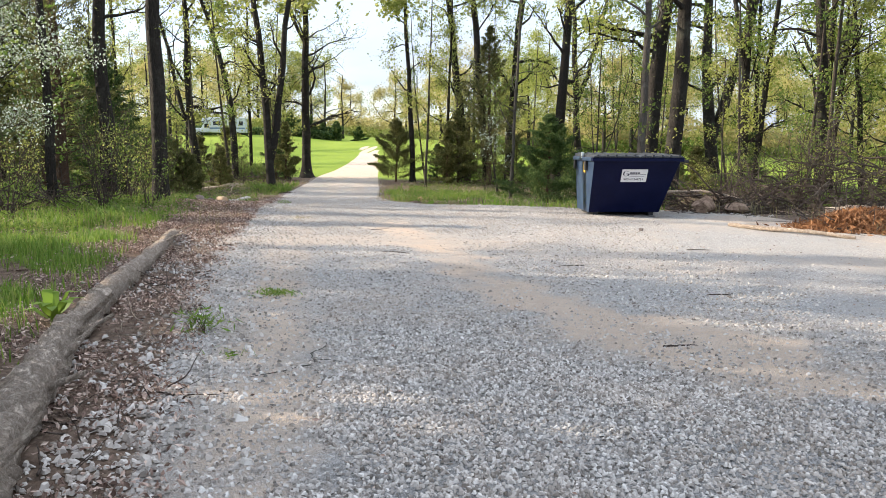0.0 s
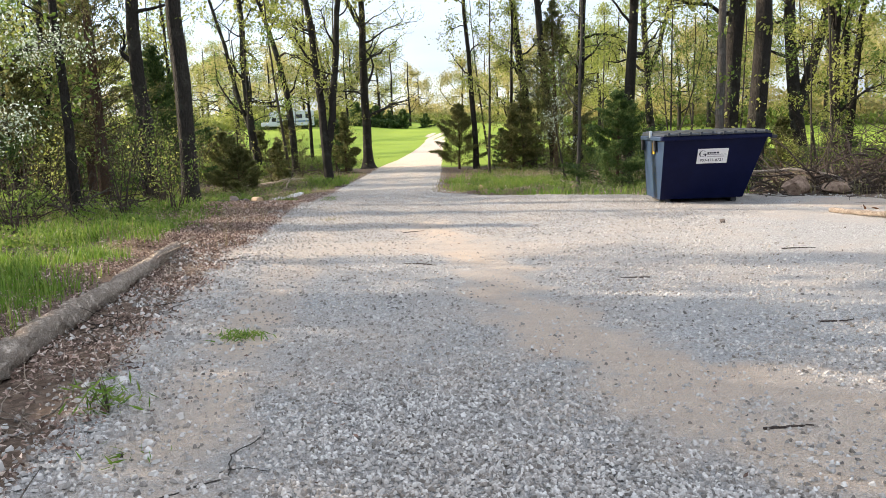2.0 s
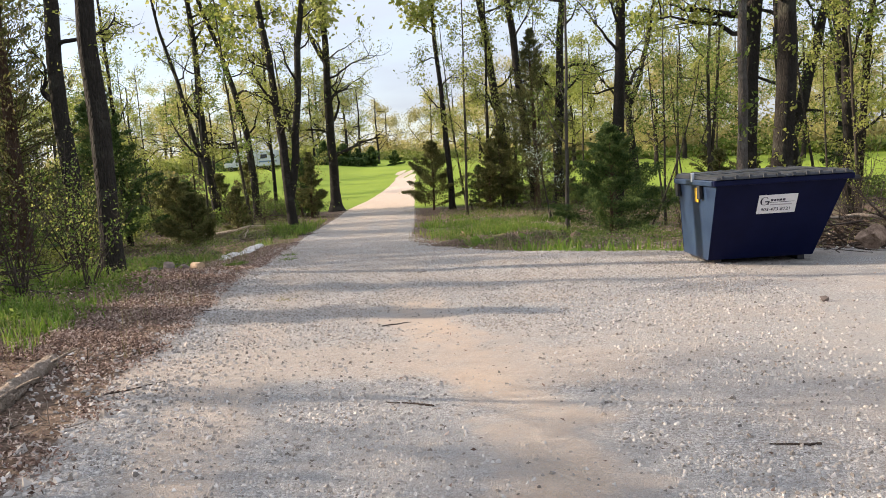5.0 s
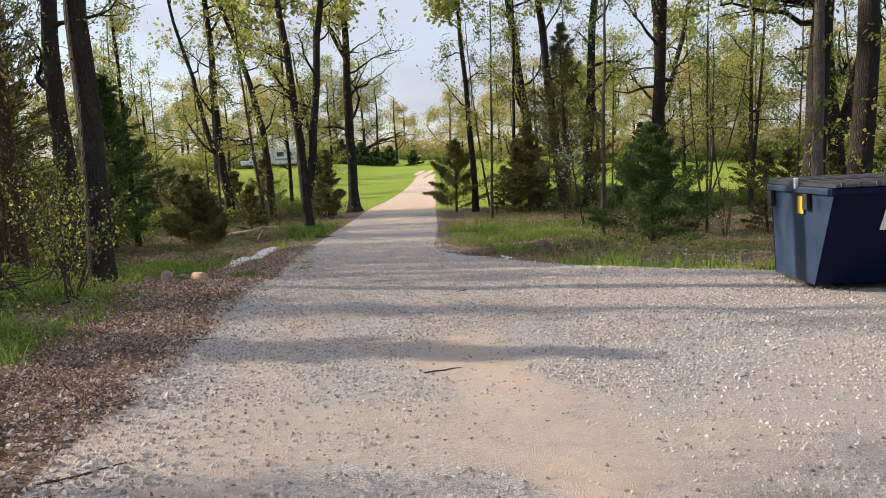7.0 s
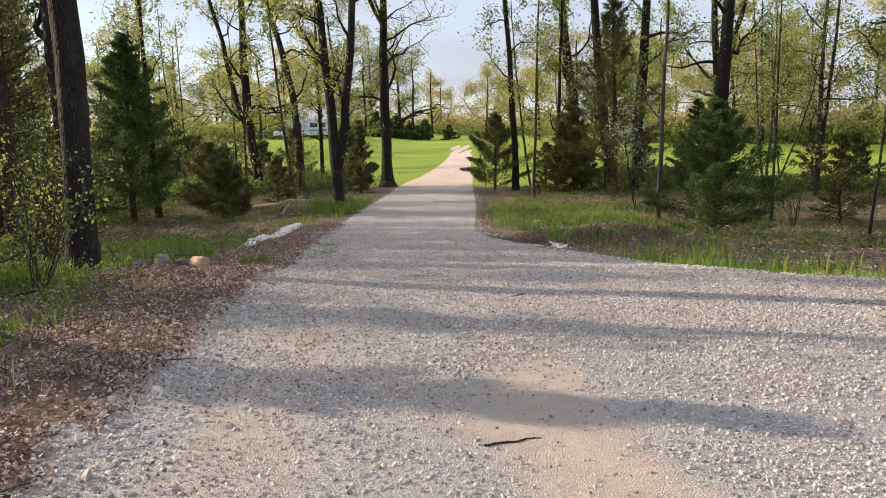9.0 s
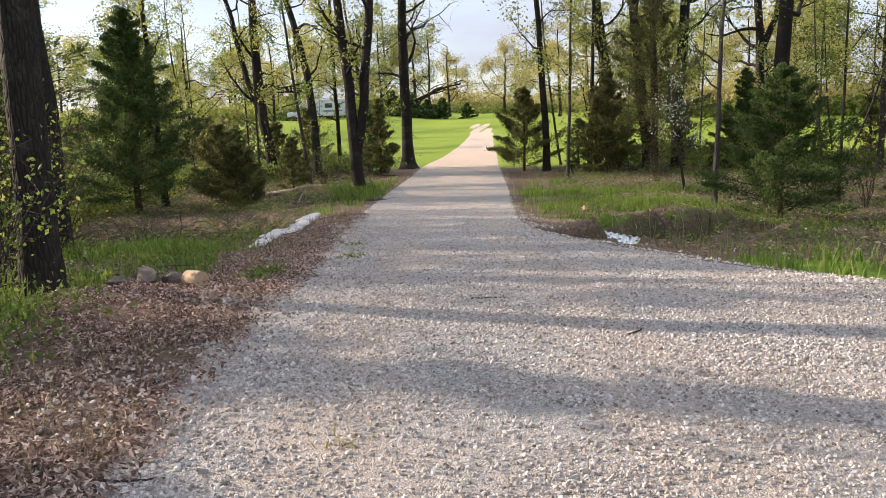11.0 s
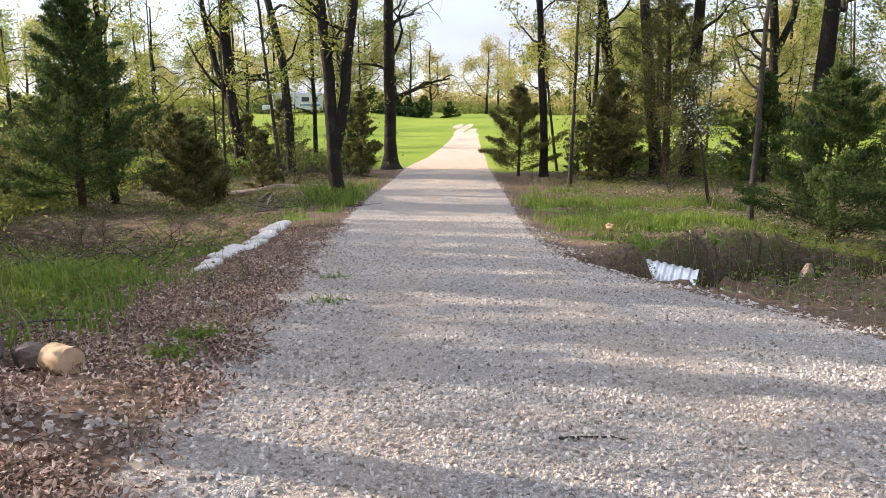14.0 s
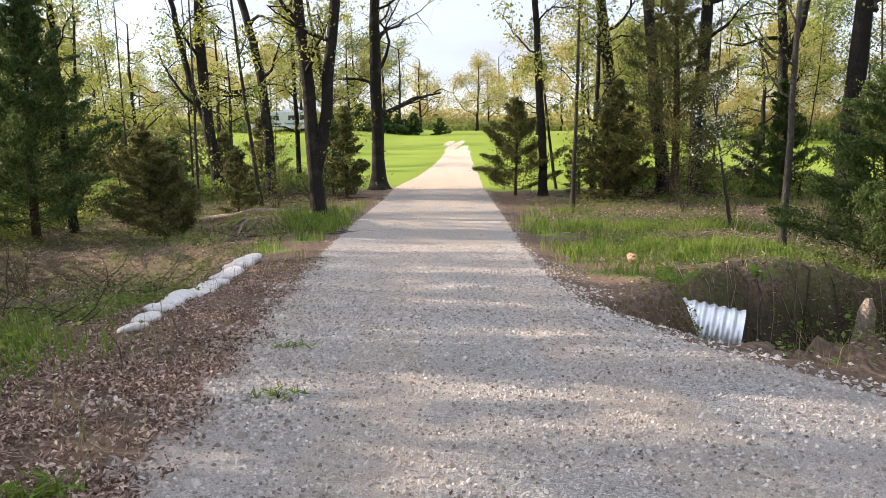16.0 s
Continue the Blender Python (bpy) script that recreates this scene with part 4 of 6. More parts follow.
# brushwood and saplings of the understorey
BRUSH = [(-6.6, 19.0), (-7.6, 20.8), (-7.3, 18.2), (-8.2, 22), (-9.2, 23.6), (-8.6, 17), (-10.2, 21), (-7.8, 15.2), (-11, 18), (-10.5, 26.8), (-12, 24.5), (-9.6, 15.6), (-12.5, 28.5), (8.3, 19.6), (9.3, 20.8), (7.6, 21.3), (10.2, 19.2), (8.9, 22.5), (11.5, 20.6),
         (10.8, 22.8), (6.2, 22.4), (12.2, 18.2), (2.4, 45), (-0.6, 50), (1.6, 52), (4.0, 45.5), (5.8, 43), (7.6, 38.6), (-11, 47), (-13.2, 49), (-10.4, 49.6), (-16, 46.5), (-14.2, 36.8), (7.0, 30.5), (9.0, 26.5), (11, 27), (13, 24)]
brush_made = {}
for i, (bx, by) in enumerate(BRUSH):
    k = i % 5
    sc = 0.6 + 0.45 * wood_rng.random()
    if k not in brush_made:
        brush_made[k] = shrub("brush", bx, by, 1.5 + 0.35 * k, 0.9, (LEAF_GREEN, LEAF_SPRING, LEAF_GREEN, LEAF_GREEN, LEAF_SPRING)[k], 80 + k, 10 + k, (500, 700, 300, 850, 500)[k], 0.032,
                              label="thin twiggy brush with small fresh leaves on leaf litter", group="brush")
    else:
        copy_thing(brush_made[k], pose(bx, by, h(bx, by) - 0.03, 0, 0, 360 * wood_rng.random()) @ Matrix.Diagonal((sc, sc, sc, 1)))

# trees beyond the pasture
FARPROTO = []
for k in range(5):
    FARPROTO.append(dict(height_m=10.5 + 1.3 * k, radius=0.27, first=0.2, limbs=14, reach=8.2, leaves=(8600, 9000, 7200, 500, 8200)[k], clump=30, leaf=(LEAF_GOLD, LEAF_SPRING, LEAF_GOLD, LEAF_GOLD, LEAF_SPRING)[k], leaf_size=0.14, cluster=0.45, seed=90 + k,
                         detail=6, up=0.28, twigs=4, sprigs=0))
far_made = {}
far_rng = np.random.default_rng(9)
FAR = [(-8.8, 160, 0, 1.7)]
for k in range(38):
    fx = -110 + 230 * k / 37 + 3 * far_rng.standard_normal()
    fy = 165 + 30 * far_rng.random() + 0.0006 * fx * fx
    if -17 < fx < -4:
        kind = 3
        fy += 25
    else:
        kind = int(far_rng.integers(0, 5))
    FAR.append((fx, fy, kind, 0.85 + 0.55 * far_rng.random()))
FAR += [(-20, 98, 3, 0.75), (-33, 104, 3, 0.8), (-40, 92, 1, 0.8), (-48, 100, 2, 0.9), (-24, 128, 3, 0.8), (-36, 130, 2, 0.9), (-15.5, 135, 3, 0.7), (-19, 140, 3, 0.8), (4, 104, 2, 0.85), (10, 96, 1, 0.85), (17, 88, 0, 0.85), (22, 98, 4, 0.9), (30, 86, 2, 0.9), (36, 96, 1, 0.9),
        (14, 112, 4, 0.9), (27, 112, 0, 0.9), (45, 90, 4, 0.9), (42, 74, 0, 0.8), (52, 84, 2, 0.9), (0, 118, 2, 0.8), (-30, 78, 3, 0.7), (-38, 72, 1, 0.7), (-25, 84, 3, 0.6), (-46, 78, 4, 0.8), (32, 66, 4, 0.7), (38, 58, 1, 0.7)]
for fx, fy, k, sc in FAR:
    if k not in far_made:
        far_made[k] = tree("pasture_tree", fx, fy, label="broad spreading tree with pale golden-green spring leaves beyond the pasture", group="pasture trees", **FARPROTO[k])
    else:
        copy_thing(far_made[k], pose(fx, fy, h(fx, fy) - 0.1, 0, 0, 360 * far_rng.random()) @ Matrix.Diagonal((sc, sc, sc, 1)))

# hedgerow thickets along the pasture's far side: too many to count
def thicket(name, n, pts, deep, top, size, mat, seed, label):
    rng = np.random.default_rng(seed)
    s = rng.random(n)
    q = np.linspace(0, 1, len(pts))
    x = np.interp(s, q, [a for a, b in pts]) + rng.standard_normal(n) * 0.8
    y = np.interp(s, q, [b for a, b in pts]) + deep * (rng.random(n) - 0.5)
    lim = top * (0.62 + 0.38 * wave(x, y, 7.0, seed)) * (0.75 + 0.25 * wave(x, y, 2.2, seed + 3))
    z = height(x, y) + np.maximum(lim, 0.3) * rng.random(n) ** 0.9
    tagged(new(name, mesh_np(name, *leaf_quads(np.stack([x, y, z], 1), size, rng), mat)), label, "thicket", kind="stuff")


thicket("hedgerow", 26000, [(-150, 190), (-60, 176), (-22, 185), (-14, 215), (-4, 215), (6, 180), (60, 170), (150, 150)], 26, 7.0, 0.42, LEAF_GOLD, 1, "golden-green far woods beyond the pasture")
thicket("hedgerow", 16000, [(-150, 178), (-60, 168), (-24, 176), (8, 172), (60, 160), (150, 140)], 10, 3.2, 0.36, LEAF_SPRING, 2, "green hedge along the pasture's far side")
thicket("hedgerow", 22000, [(9, 116), (24, 106), (44, 92), (80, 74)], 12, 6.5, 0.30, LEAF_GOLD, 3, "golden-green thicket beside the pasture")
thicket("hedgerow", 12000, [(7, 112), (24, 101), (44, 87), (80, 70)], 6, 2.6, 0.26, LEAF_GREEN, 4, "green low thicket beside the pasture")
thicket("hedgerow", 18000, [(-90, 92), (-58, 106), (-38, 122), (-22, 136)], 10, 5.0, 0.30, LEAF_SPRING, 5, "green thicket behind the motorhome")
thicket("hedgerow", 9000, [(-34, 116), (-27, 119), (-20, 122), (-16, 123)], 4, 2.4, 0.22, LEAF_CEDAR, 6, "dark low shrubs beside the motorhome")

thicket("thicket", 26000, [(-19.5, 61), (-26, 58), (-34, 53), (-44, 46), (-52, 36)], 6, 5.0, 0.17, LEAF_BROWNCEDAR, 12, "dense dark thicket of cedar and brush at the woods' edge")
thicket("thicket", 24000, [(-22.5, 47), (-21.5, 40), (-20, 32), (-18.5, 25), (-18, 19)], 4, 4.4, 0.10, LEAF_BROWNCEDAR, 13, "dense green thicket deep in the woods")
thicket("undergrowth", 38000, [(-30, 30), (-24, 44), (-22, 50), (-17, 55), (-11, 58)], 9, 1.5, 0.09, LEAF_GREEN, 7, "low leafy undergrowth in the woods")
thicket("undergrowth", 26000, [(-22, 26), (-20, 34), (-19, 42), (-18.5, 47)], 6, 1.2, 0.08, LEAF_SPRING, 8, "low leafy undergrowth in the woods")
thicket("undergrowth", 30000, [(2, 57), (7, 53), (12, 50), (18, 45), (24, 38), (28, 30)], 6, 1.3, 0.09, LEAF_GREEN, 9, "low leafy undergrowth at the pasture's edge")
thicket("undergrowth", 12000, [(9.5, 23), (13, 25), (18, 24), (22, 22)], 4, 1.4, 0.07, LEAF_GREEN, 10, "leafy undergrowth behind the brush pile")
thicket("undergrowth", 20000, [(-10.5, 16), (-12.5, 22), (-13.5, 27)], 5, 1.1, 0.06, LEAF_GREEN, 11, "low leafy undergrowth in the woods")

# clipped dark bushes on the far rise
bush_a = cedar("round_bush", -14.9, 122, 2.6, 2.0, seed=51, n=5000, label="dense dark green bush on the far lawn", group="lawn bushes", spray=0.3)
for bx, by, sc in ((-19, 123, 1.1), (-17.2, 124, 0.9), (-21.5, 122, 1.2), (-11.6, 121, 0.75)):
    copy_thing(bush_a, pose(bx, by, h(bx, by) - 0.05, 0, 0, 40 * bx) @ Matrix.Diagonal((sc, sc, sc, 1)))


# ---- dumpster ----
def build_dumpster():
    root = thing("dumpster", pose(3.06, 17.50, 0.0, 0, 0, 2.0), "navy blue steel slant-front dumpster with closed ribbed lids on gravel", "dumpster")
    zb, zt = 0.06, 1.17
    W0, W1, D = 1.47, 1.70, 1.25
    fy = -0.66      # how far the slanted front leans out at the top
    t = 0.05
    # shell walls
    def wall(name, a, b, c, d, n, mat, label=""):
        n = Vector(n).normalized() * t
        pts = [Vector(p) for p in (a, b, c, d)]
        return part(name, hull_bm([pts[0], pts[1], pts[1] - n, pts[0] - n, pts[3], pts[2], pts[2] - n, pts[3] - n], 0.006), mat, root, label)
    fl, fr = (0, 0, zb), (W0, 0, zb)
    tl, tr = (-0.05, fy, zt), (W1, fy, zt)
    bl, br = (0, D, zb), (W0, D, zb)
    tbl, tbr = (-0.05, D, zt), (W1, D, zt)
    wall("front_panel", fl, fr, tr, tl, (0, -1, -0.6), NAVY, "dark navy slanted front panel")
    # left side takes the lighter navy with the sun painted in
    wall("side_panel", bl, fl, tl, tbl, (-1, 0, -0.03), NAVY_SUNLIT, "navy side panel coloured lighter for the sun on it")
    wall("side_panel", fr, br, tbr, tr, (1, 0, -0.2), NAVY)
    wall("back_panel", br, bl, tbl, tbr, (0, 1, 0), NAVY)
    part("floor_panel", box_bm(0.03, W0 - 0.03, 0.03, D - 0.03, zb + 0.01, zb + 0.05), BLACKSTEEL, root)
    for sx in (0.1, W0 - 0.2):
        part("skid", box_bm(sx, sx + 0.1, 0.04, D - 0.04, -0.01, zb + 0.005, 0.008), BLACKSTEEL, root)
    # rim of square tube
    part("rim", box_bm(-0.10, W1 + 0.05, fy - 0.05, fy + 0.03, zt - 0.045, zt + 0.03, 0.012), NAVY, root)
    part("rim", box_bm(-0.10, W1 + 0.05, D - 0.03, D + 0.05, zt - 0.04, zt + 0.035, 0.012), NAVY, root)
    part("rim", box_bm(-0.115, -0.03, fy + 0.034, D - 0.034, zt - 0.045, zt + 0.03, 0.014), NAVY_SUNLIT, root)
    part("rim", box_bm(W1 - 0.02, W1 + 0.06, fy + 0.034, D - 0.034, zt - 0.045, zt + 0.03, 0.012), NAVY, root)
    # black fork brackets high on the side
    for y0 in (fy + 0.62, D - 0.16):
        part("bracket", box_bm(-0.105, -0.056, y0, y0 + 0.13, zt - 0.24, zt - 0.05, 0.01), BLACKSTEEL, root, "black steel bracket")
    part("hinge_arm", box_bm(W1 + 0.062, W1 + 0.17, fy + 0.05, fy + 0.11, zt - 0.07, zt - 0.01, 0.012), BLACKSTEEL, root)
    part("latch", box_bm(-0.13, -0.085, 0.23, 0.29, zt + 0.0, zt + 0.13, 0.01), ZINC, root, "worn steel lid latch")
    part("sticker", box_bm(-0.068, -0.058, 0.15, 0.31, zt - 0.29, zt - 0.085, 0.001, 1), STICKER, root, "yellow warning sticker")
    # two ribbed lids, a little domed
    for x0, x1 in ((-0.08, W1 / 2 - 0.01), (W1 / 2 + 0.01, W1 + 0.03)):
        z0 = zt + 0.034
        lid = part("lid", hull_bm([(x0, fy - 0.07, z0), (x1, fy - 0.07, z0), (x1, D + 0.02, z0), (x0, D + 0.02, z0),
                                   (x0 + 0.02, fy - 0.05, z0 + 0.035), (x1 - 0.02, fy - 0.05, z0 + 0.035), (x1 - 0.02, D, z0 + 0.07), (x0 + 0.02, D, z0 + 0.07)], 0.008), LIDPLASTIC, root, "grey-black ribbed plastic lid")
        n = 5
        for k in range(n):
            xr = x0 + 0.06 + (x1 - x0 - 0.18) * k / (n - 1)
            part("rib", hull_bm([(xr, fy - 0.085, z0 + 0.005), (xr + 0.06, fy - 0.085, z0 + 0.005), (xr + 0.06, D - 0.05, z0 + 0.02), (xr, D - 0.05, z0 + 0.02),
                                 (xr + 0.01, fy - 0.07, z0 + 0.058), (xr + 0.05, fy - 0.07, z0 + 0.058), (xr + 0.05, D - 0.06, z0 + 0.083), (xr + 0.01, D - 0.06, z0 + 0.083)], 0.006), LIDPLASTIC, lid)
    # sign on the slanted front: a board with a drawn mark, bars and a number
    slope = math.atan2(-fy, zt - zb)
    up = Vector((0, fy, zt - zb)).normalized()
    base = Vector((0.55, fy * 0.585, zb + (zt - zb) * 0.585))
    nrm = Vector((1, 0, 0)).cross(up)
    m = Matrix((Vector((1, 0, 0)), up, nrm)).transposed().to_4x4()
    m.translation = base + nrm * 0.002
    sign = part("sign", box_bm(0, 0.52, 0, 0.30, 0, 0.006, 0.001, 1), SIGNWHITE, root, "white sign board with dark blue lettering")
    sign.matrix_basis = m

    def bar(x0, x1, y0, y1, mat):
        part("mark", box_bm(x0, x1, y0, y1, 0.0062, 0.0085), mat, sign)
    # the initial of the mark, as a plain broken ring with a bar
    bm = bmesh.new()
    ring = []
    for k in range(19):
        a = radians(45 + 270 * k / 18)
        wd = 0.008 + 0.016 * abs(math.cos(a / 1.0)) ** 2
        ring.append((bm.verts.new((0.085 + 0.060 * math.cos(a), 0.205 + 0.066 * math.sin(a), 0.0085)), bm.verts.new((0.085 + (0.060 - wd) * math.cos(a), 0.205 + (0.066 - wd * 0.7) * math.sin(a), 0.0085))))
    for (a, b), (c, d) in zip(ring[:-1], ring[1:]):
        bm.faces.new((a, b, d, c))
    bmesh.ops.solidify(bm, geom=bm.faces[:], thickness=0.002)
    part("mark", bm, INK, sign)
    bar(0.09, 0.15, 0.185, 0.203, INK)
    bar(0.127, 0.145, 0.145, 0.187, INK)
    xx = 0.165
    for wd in (0.034, 0.028, 0.022, 0.036, 0.034):
        bar(xx, xx + wd, 0.20, 0.232, INK)
        xx += wd + 0.010
    bar(0.150, 0.49, 0.178, 0.184, INK)
    bar(0.165, 0.46, 0.132, 0.150, INKLIGHT)
    cu = bpy.data.curves.new("number", "FONT")
    cu.body, cu.size, cu.extrude = "903-473-8721", 0.072, 0.001
    tmp = bpy.data.objects.new("number", cu)
    scene.collection.objects.link(tmp)
    bpy.context.view_layer.update()
    me = bpy.data.meshes.new_from_object(tmp.evaluated_get(bpy.context.evaluated_depsgraph_get()))
    bpy.data.objects.remove(tmp)
    me.materials.clear()
    me.materials.append(INK)
    num = new("number", me)
    num.parent = sign
    num.location = (0.05, 0.045, 0.0085)
    tagged(num, "dark blue telephone number")


build_dumpster()


# ---- things on the ground ----
def fallen_log(name, pts, radii, mat, label, seed, category="log", sides=12, wobble=0.06, stubs=0):
    rng = np.random.default_rng(seed)
    x0, y0 = pts[0][:2]
    z0 = h(x0, y0)
    root = thing(name, pose(x0, y0, z0), label, category)
    s = np.linspace(0, 1, len(pts))
    q = np.linspace(0, 1, max(8, len(pts) * (24 if sides > 16 else 6)))
    p = np.stack([np.interp(q, s, [a[k] for a in pts]) for k in range(2)], 1)
    r = np.interp(q, s, radii) * (1 + 0.05 * rng.standard_normal(len(q)))
    lift = np.interp(q, s, [a[2] for a in pts])
    z = height(p[:, 0], p[:, 1]) + r * 0.75 + lift
    p3 = np.stack([p[:, 0] - x0, p[:, 1] - y0, z - z0], 1)
    p3[:, :2] += np.cumsum(rng.standard_normal((len(q), 2)), 0) * 0.006
    soup = Soup()
    soup.add(*tube(p3, r, sides, wobble, rng))
    for end, inner in ((p3[0], p3[1]), (p3[-1], p3[-2])):
        rr = r[0] if end is p3[0] else r[-1]
        soup.add(*tube([end + (end - inner) * 0.02, end + (end - inner) * 0.05], [rr * 0.97, 0.002], sides))
    part_np("stem", *soup.get(), mat, root, smooth=True)
    for k in range(stubs):
        i = rng.integers(2, len(q) - 2)
        a = rng.random() * 1.5 - 0.2
        d = np.array([math.cos(a), math.sin(a) * 0.4, 0.35 + 0.3 * rng.random()])
        tp = limb_path(p3[i] + d * r[i] * 0.6, d, 0.18 + 0.25 * rng.random(), rng, 4, 0, 0.12)
        part_np("stub", *tube(tp, np.linspace(r[i] * 0.25, r[i] * 0.12, 4), 6), mat, root, smooth=True)
    return root


fallen_log("edging_log", [(-1.35, 1.8, 0), (-1.95, 3.6, 0), (-2.5, 5.6, 0), (-3.05, 8.4, 0), (-3.6, 11.0, 0), (-4.05, 13.1, 0)], [0.125, 0.12, 0.115, 0.10, 0.085, 0.07], DEADWOOD,
           "long weathered grey-brown log edging the gravel", 101, stubs=8, wobble=0.11, sides=22)
fallen_log("branch", [(5.2, 15.2, 0), (5.5, 14.4, 0.02), (6.0, 13.7, 0.03), (6.5, 13.2, 0)], [0.04, 0.04, 0.035, 0.03], DEADWOOD, "pale fallen branch on the gravel's edge", 102, "branch", 8)
fallen_log("log", [(7.9, 17.3, 0.1), (8.5, 17.1, 0.12), (9.2, 17.3, 0.1)], [0.06, 0.07, 0.05], DEADWOOD, "rotten pale log in the brush pile", 104)
fallen_log("branch", [(4.9, 19.4, 0.35), (5.9, 19.3, 0.5), (6.6, 19.0, 0.3), (6.9, 18.6, 0.1)], [0.03, 0.03, 0.028, 0.02], DEADWOOD, "arched bare branch behind the dumpster", 105, "branch", 7)
fallen_log("log", [(3.0, 36.5, 0.0), (4.2, 36.1, 0.0), (5.0, 36.2, 0.0)], [0.07, 0.08, 0.06], DEADWOOD, "pale fallen log on the creek bank", 106)
fallen_log("log", [(-14.0, 45, 0), (-11.6, 44.6, 0.05), (-9.4, 45.4, 0)], [0.1, 0.11, 0.08], DEADWOOD, "grey fallen log on the woods' floor", 107)
fallen_log("branch", [(-10.6, 41, 0.05), (-9.8, 40, 0.3), (-9.6, 38.6, 0.1)], [0.03, 0.03, 0.02], DEADWOOD, "bare fallen branch by the ditch", 108, "branch", 7)
fallen_log("branch", [(-7.35, 22.0, 0.30), (-7.0, 21.7, 0.12), (-6.6, 21.6, 0.05), (-6.35, 21.9, 0.16), (-6.0, 22.2, 0.14)], [0.011, 0.013, 0.012, 0.010, 0.006], BARK_GREY, "pale bare branch arching over grass", 109, "branch", 6)
for i, (sx, sy, ang, ln) in enumerate(((1.6, 6.0, 0.3, 0.25), (2.6, 8.2, 0.1, 0.3), (-0.5, 11.2, 2.7, 0.35), (-2.8, 9.2, 1.2, 0.5), (1.7, 10.1, 2.9, 0.28), (-3.2, 12.0, 0.6, 0.5), (-2.4, 19.9, 0.2, 0.3), (-1.2, 14.2, 0.3, 0.3), (3.4, 11.6, 0.2, 0.4), (-1.15, 18.6, 1.0, 0.3), (-3.9, 16.0, 0.1, 0.4))):
    fallen_log("stick", [(sx, sy, 0), (sx + ln * 0.5 * math.cos(ang) + 0.03, sy + ln * 0.5 * math.sin(ang), 0), (sx + ln * math.cos(ang), sy + ln * math.sin(ang), 0)], [0.008, 0.007, 0.004], TWIG, "thin dark stick on the gravel", 120 + i, "stick", 5)

fallen_log("twig", [(-1.26, 5.16, 0), (-1.11, 5.28, 0), (-0.907, 5.507, 0.0), (-0.96, 5.74, 0.01), (-0.88, 6.0, 0.01), (-0.895, 6.18, 0.0)], [0.002, 0.004, 0.0045, 0.0035, 0.003, 0.0015], BARK_GREY, "thin crooked dead twig on the gravel", 140, "stick", 5)
fallen_log("twig", [(-0.907, 5.507, 0.01), (-0.78, 5.56, 0.01), (-0.637, 5.53, 0.0)], [0.0035, 0.003, 0.0015], BARK_GREY, "thin crooked dead twig on the gravel", 141, "stick", 5)


def rock(name, x, y, size, mat, label, seed, category="rock", lift=0.0):
    """A broken, faceted rock."""
    rng = np.random.default_rng(seed)
    bm = bmesh.new()
    bmesh.ops.create_icosphere(bm, subdivisions=2, radius=1)
    cuts = rng.standard_normal((14, 3))
    for v in bm.verts:
        c = np.array(v.co)
        for d in cuts:
            d = d / np.linalg.norm(d)
            over = c @ d - 0.58
            if over > 0:
                c = c - d * over
        c = c * (1 + 0.05 * rng.standard_normal())
        v.co = Vector(c * np.array(size))
    root = thing(name, pose(x, y, h(x, y) + size[2] * 0.55 + lift, 0, 0, 360 * rng.random()), label, category)
    part("stone", bm, mat, root)
    return root


rock("rock", -6.0, 20.95, (0.22, 0.17, 0.18), SANDROCK, "broken brown sandstone rock on leaf litter", 201)
rock("rock", -6.25, 20.8, (0.17, 0.13, 0.11), SANDROCK, "broken brown sandstone rock on leaf litter", 202)
rock("rock", -5.75, 21.05, (0.19, 0.14, 0.16), SANDROCK, "broken brown sandstone rock on leaf litter", 203)
rock("rock", -6.1, 21.2, (0.14, 0.12, 0.15), SANDROCK, "broken brown sandstone rock on leaf litter", 204)
rock("rock", -0.78, 33.4, (0.19, 0.15, 0.14), CLAY, "clay-stained rock beside the culvert", 205)
rock("root_ball", 5.75, 18.35, (0.42, 0.28, 0.24), ROOTCLAY, "clod of rotten brown wood and clay beside the dumpster", 208, "root ball")
rock("root_ball", 6.35, 18.1, (0.30, 0.24, 0.19), ROOTCLAY, "clod of rotten brown wood and clay beside the dumpster", 209, "root ball")
rock("root_ball", 8.4, 16.9, (0.30, 0.22, 0.17), ROOTCLAY, "clod of pale rotten wood in the brush", 210, "root ball")
rock("rock", 3.4, 14.3, (0.07, 0.05, 0.05), SANDROCK, "small dark stone on the gravel", 206)
rock("rock", 2.35, 37.0, (0.16, 0.1, 0.07), STONE, "pale flat stone on the creek bank", 207)


def cut_log(x, y, r, ln, ang):
    root = thing("cut_log_round", pose(x, y, h(x, y) + r * 0.92, 0, 0, ang), "short sawn round of wood with tan cut face", "log")
    rng = np.random.default_rng(9)
    part_np("bark", *tube([(-ln / 2, 0, 0), (-ln / 4, 0, 0), (ln / 4, 0, 0), (ln / 2, 0, 0)], [r, r * 1.03, r * 1.02, r], 16, 0.02, rng), CUTWOOD, root, smooth=True)
    for s in (-1, 1):
        part_np("cut_face", *tube([(s * ln / 2, 0, 0), (s * (ln / 2 + 0.004), 0, 0)], [r * 0.99, 0.002], 16), CUTWOOD, root, "tan sawn face")


cut_log(-5.42, 20.85, 0.092, 0.22, 150)


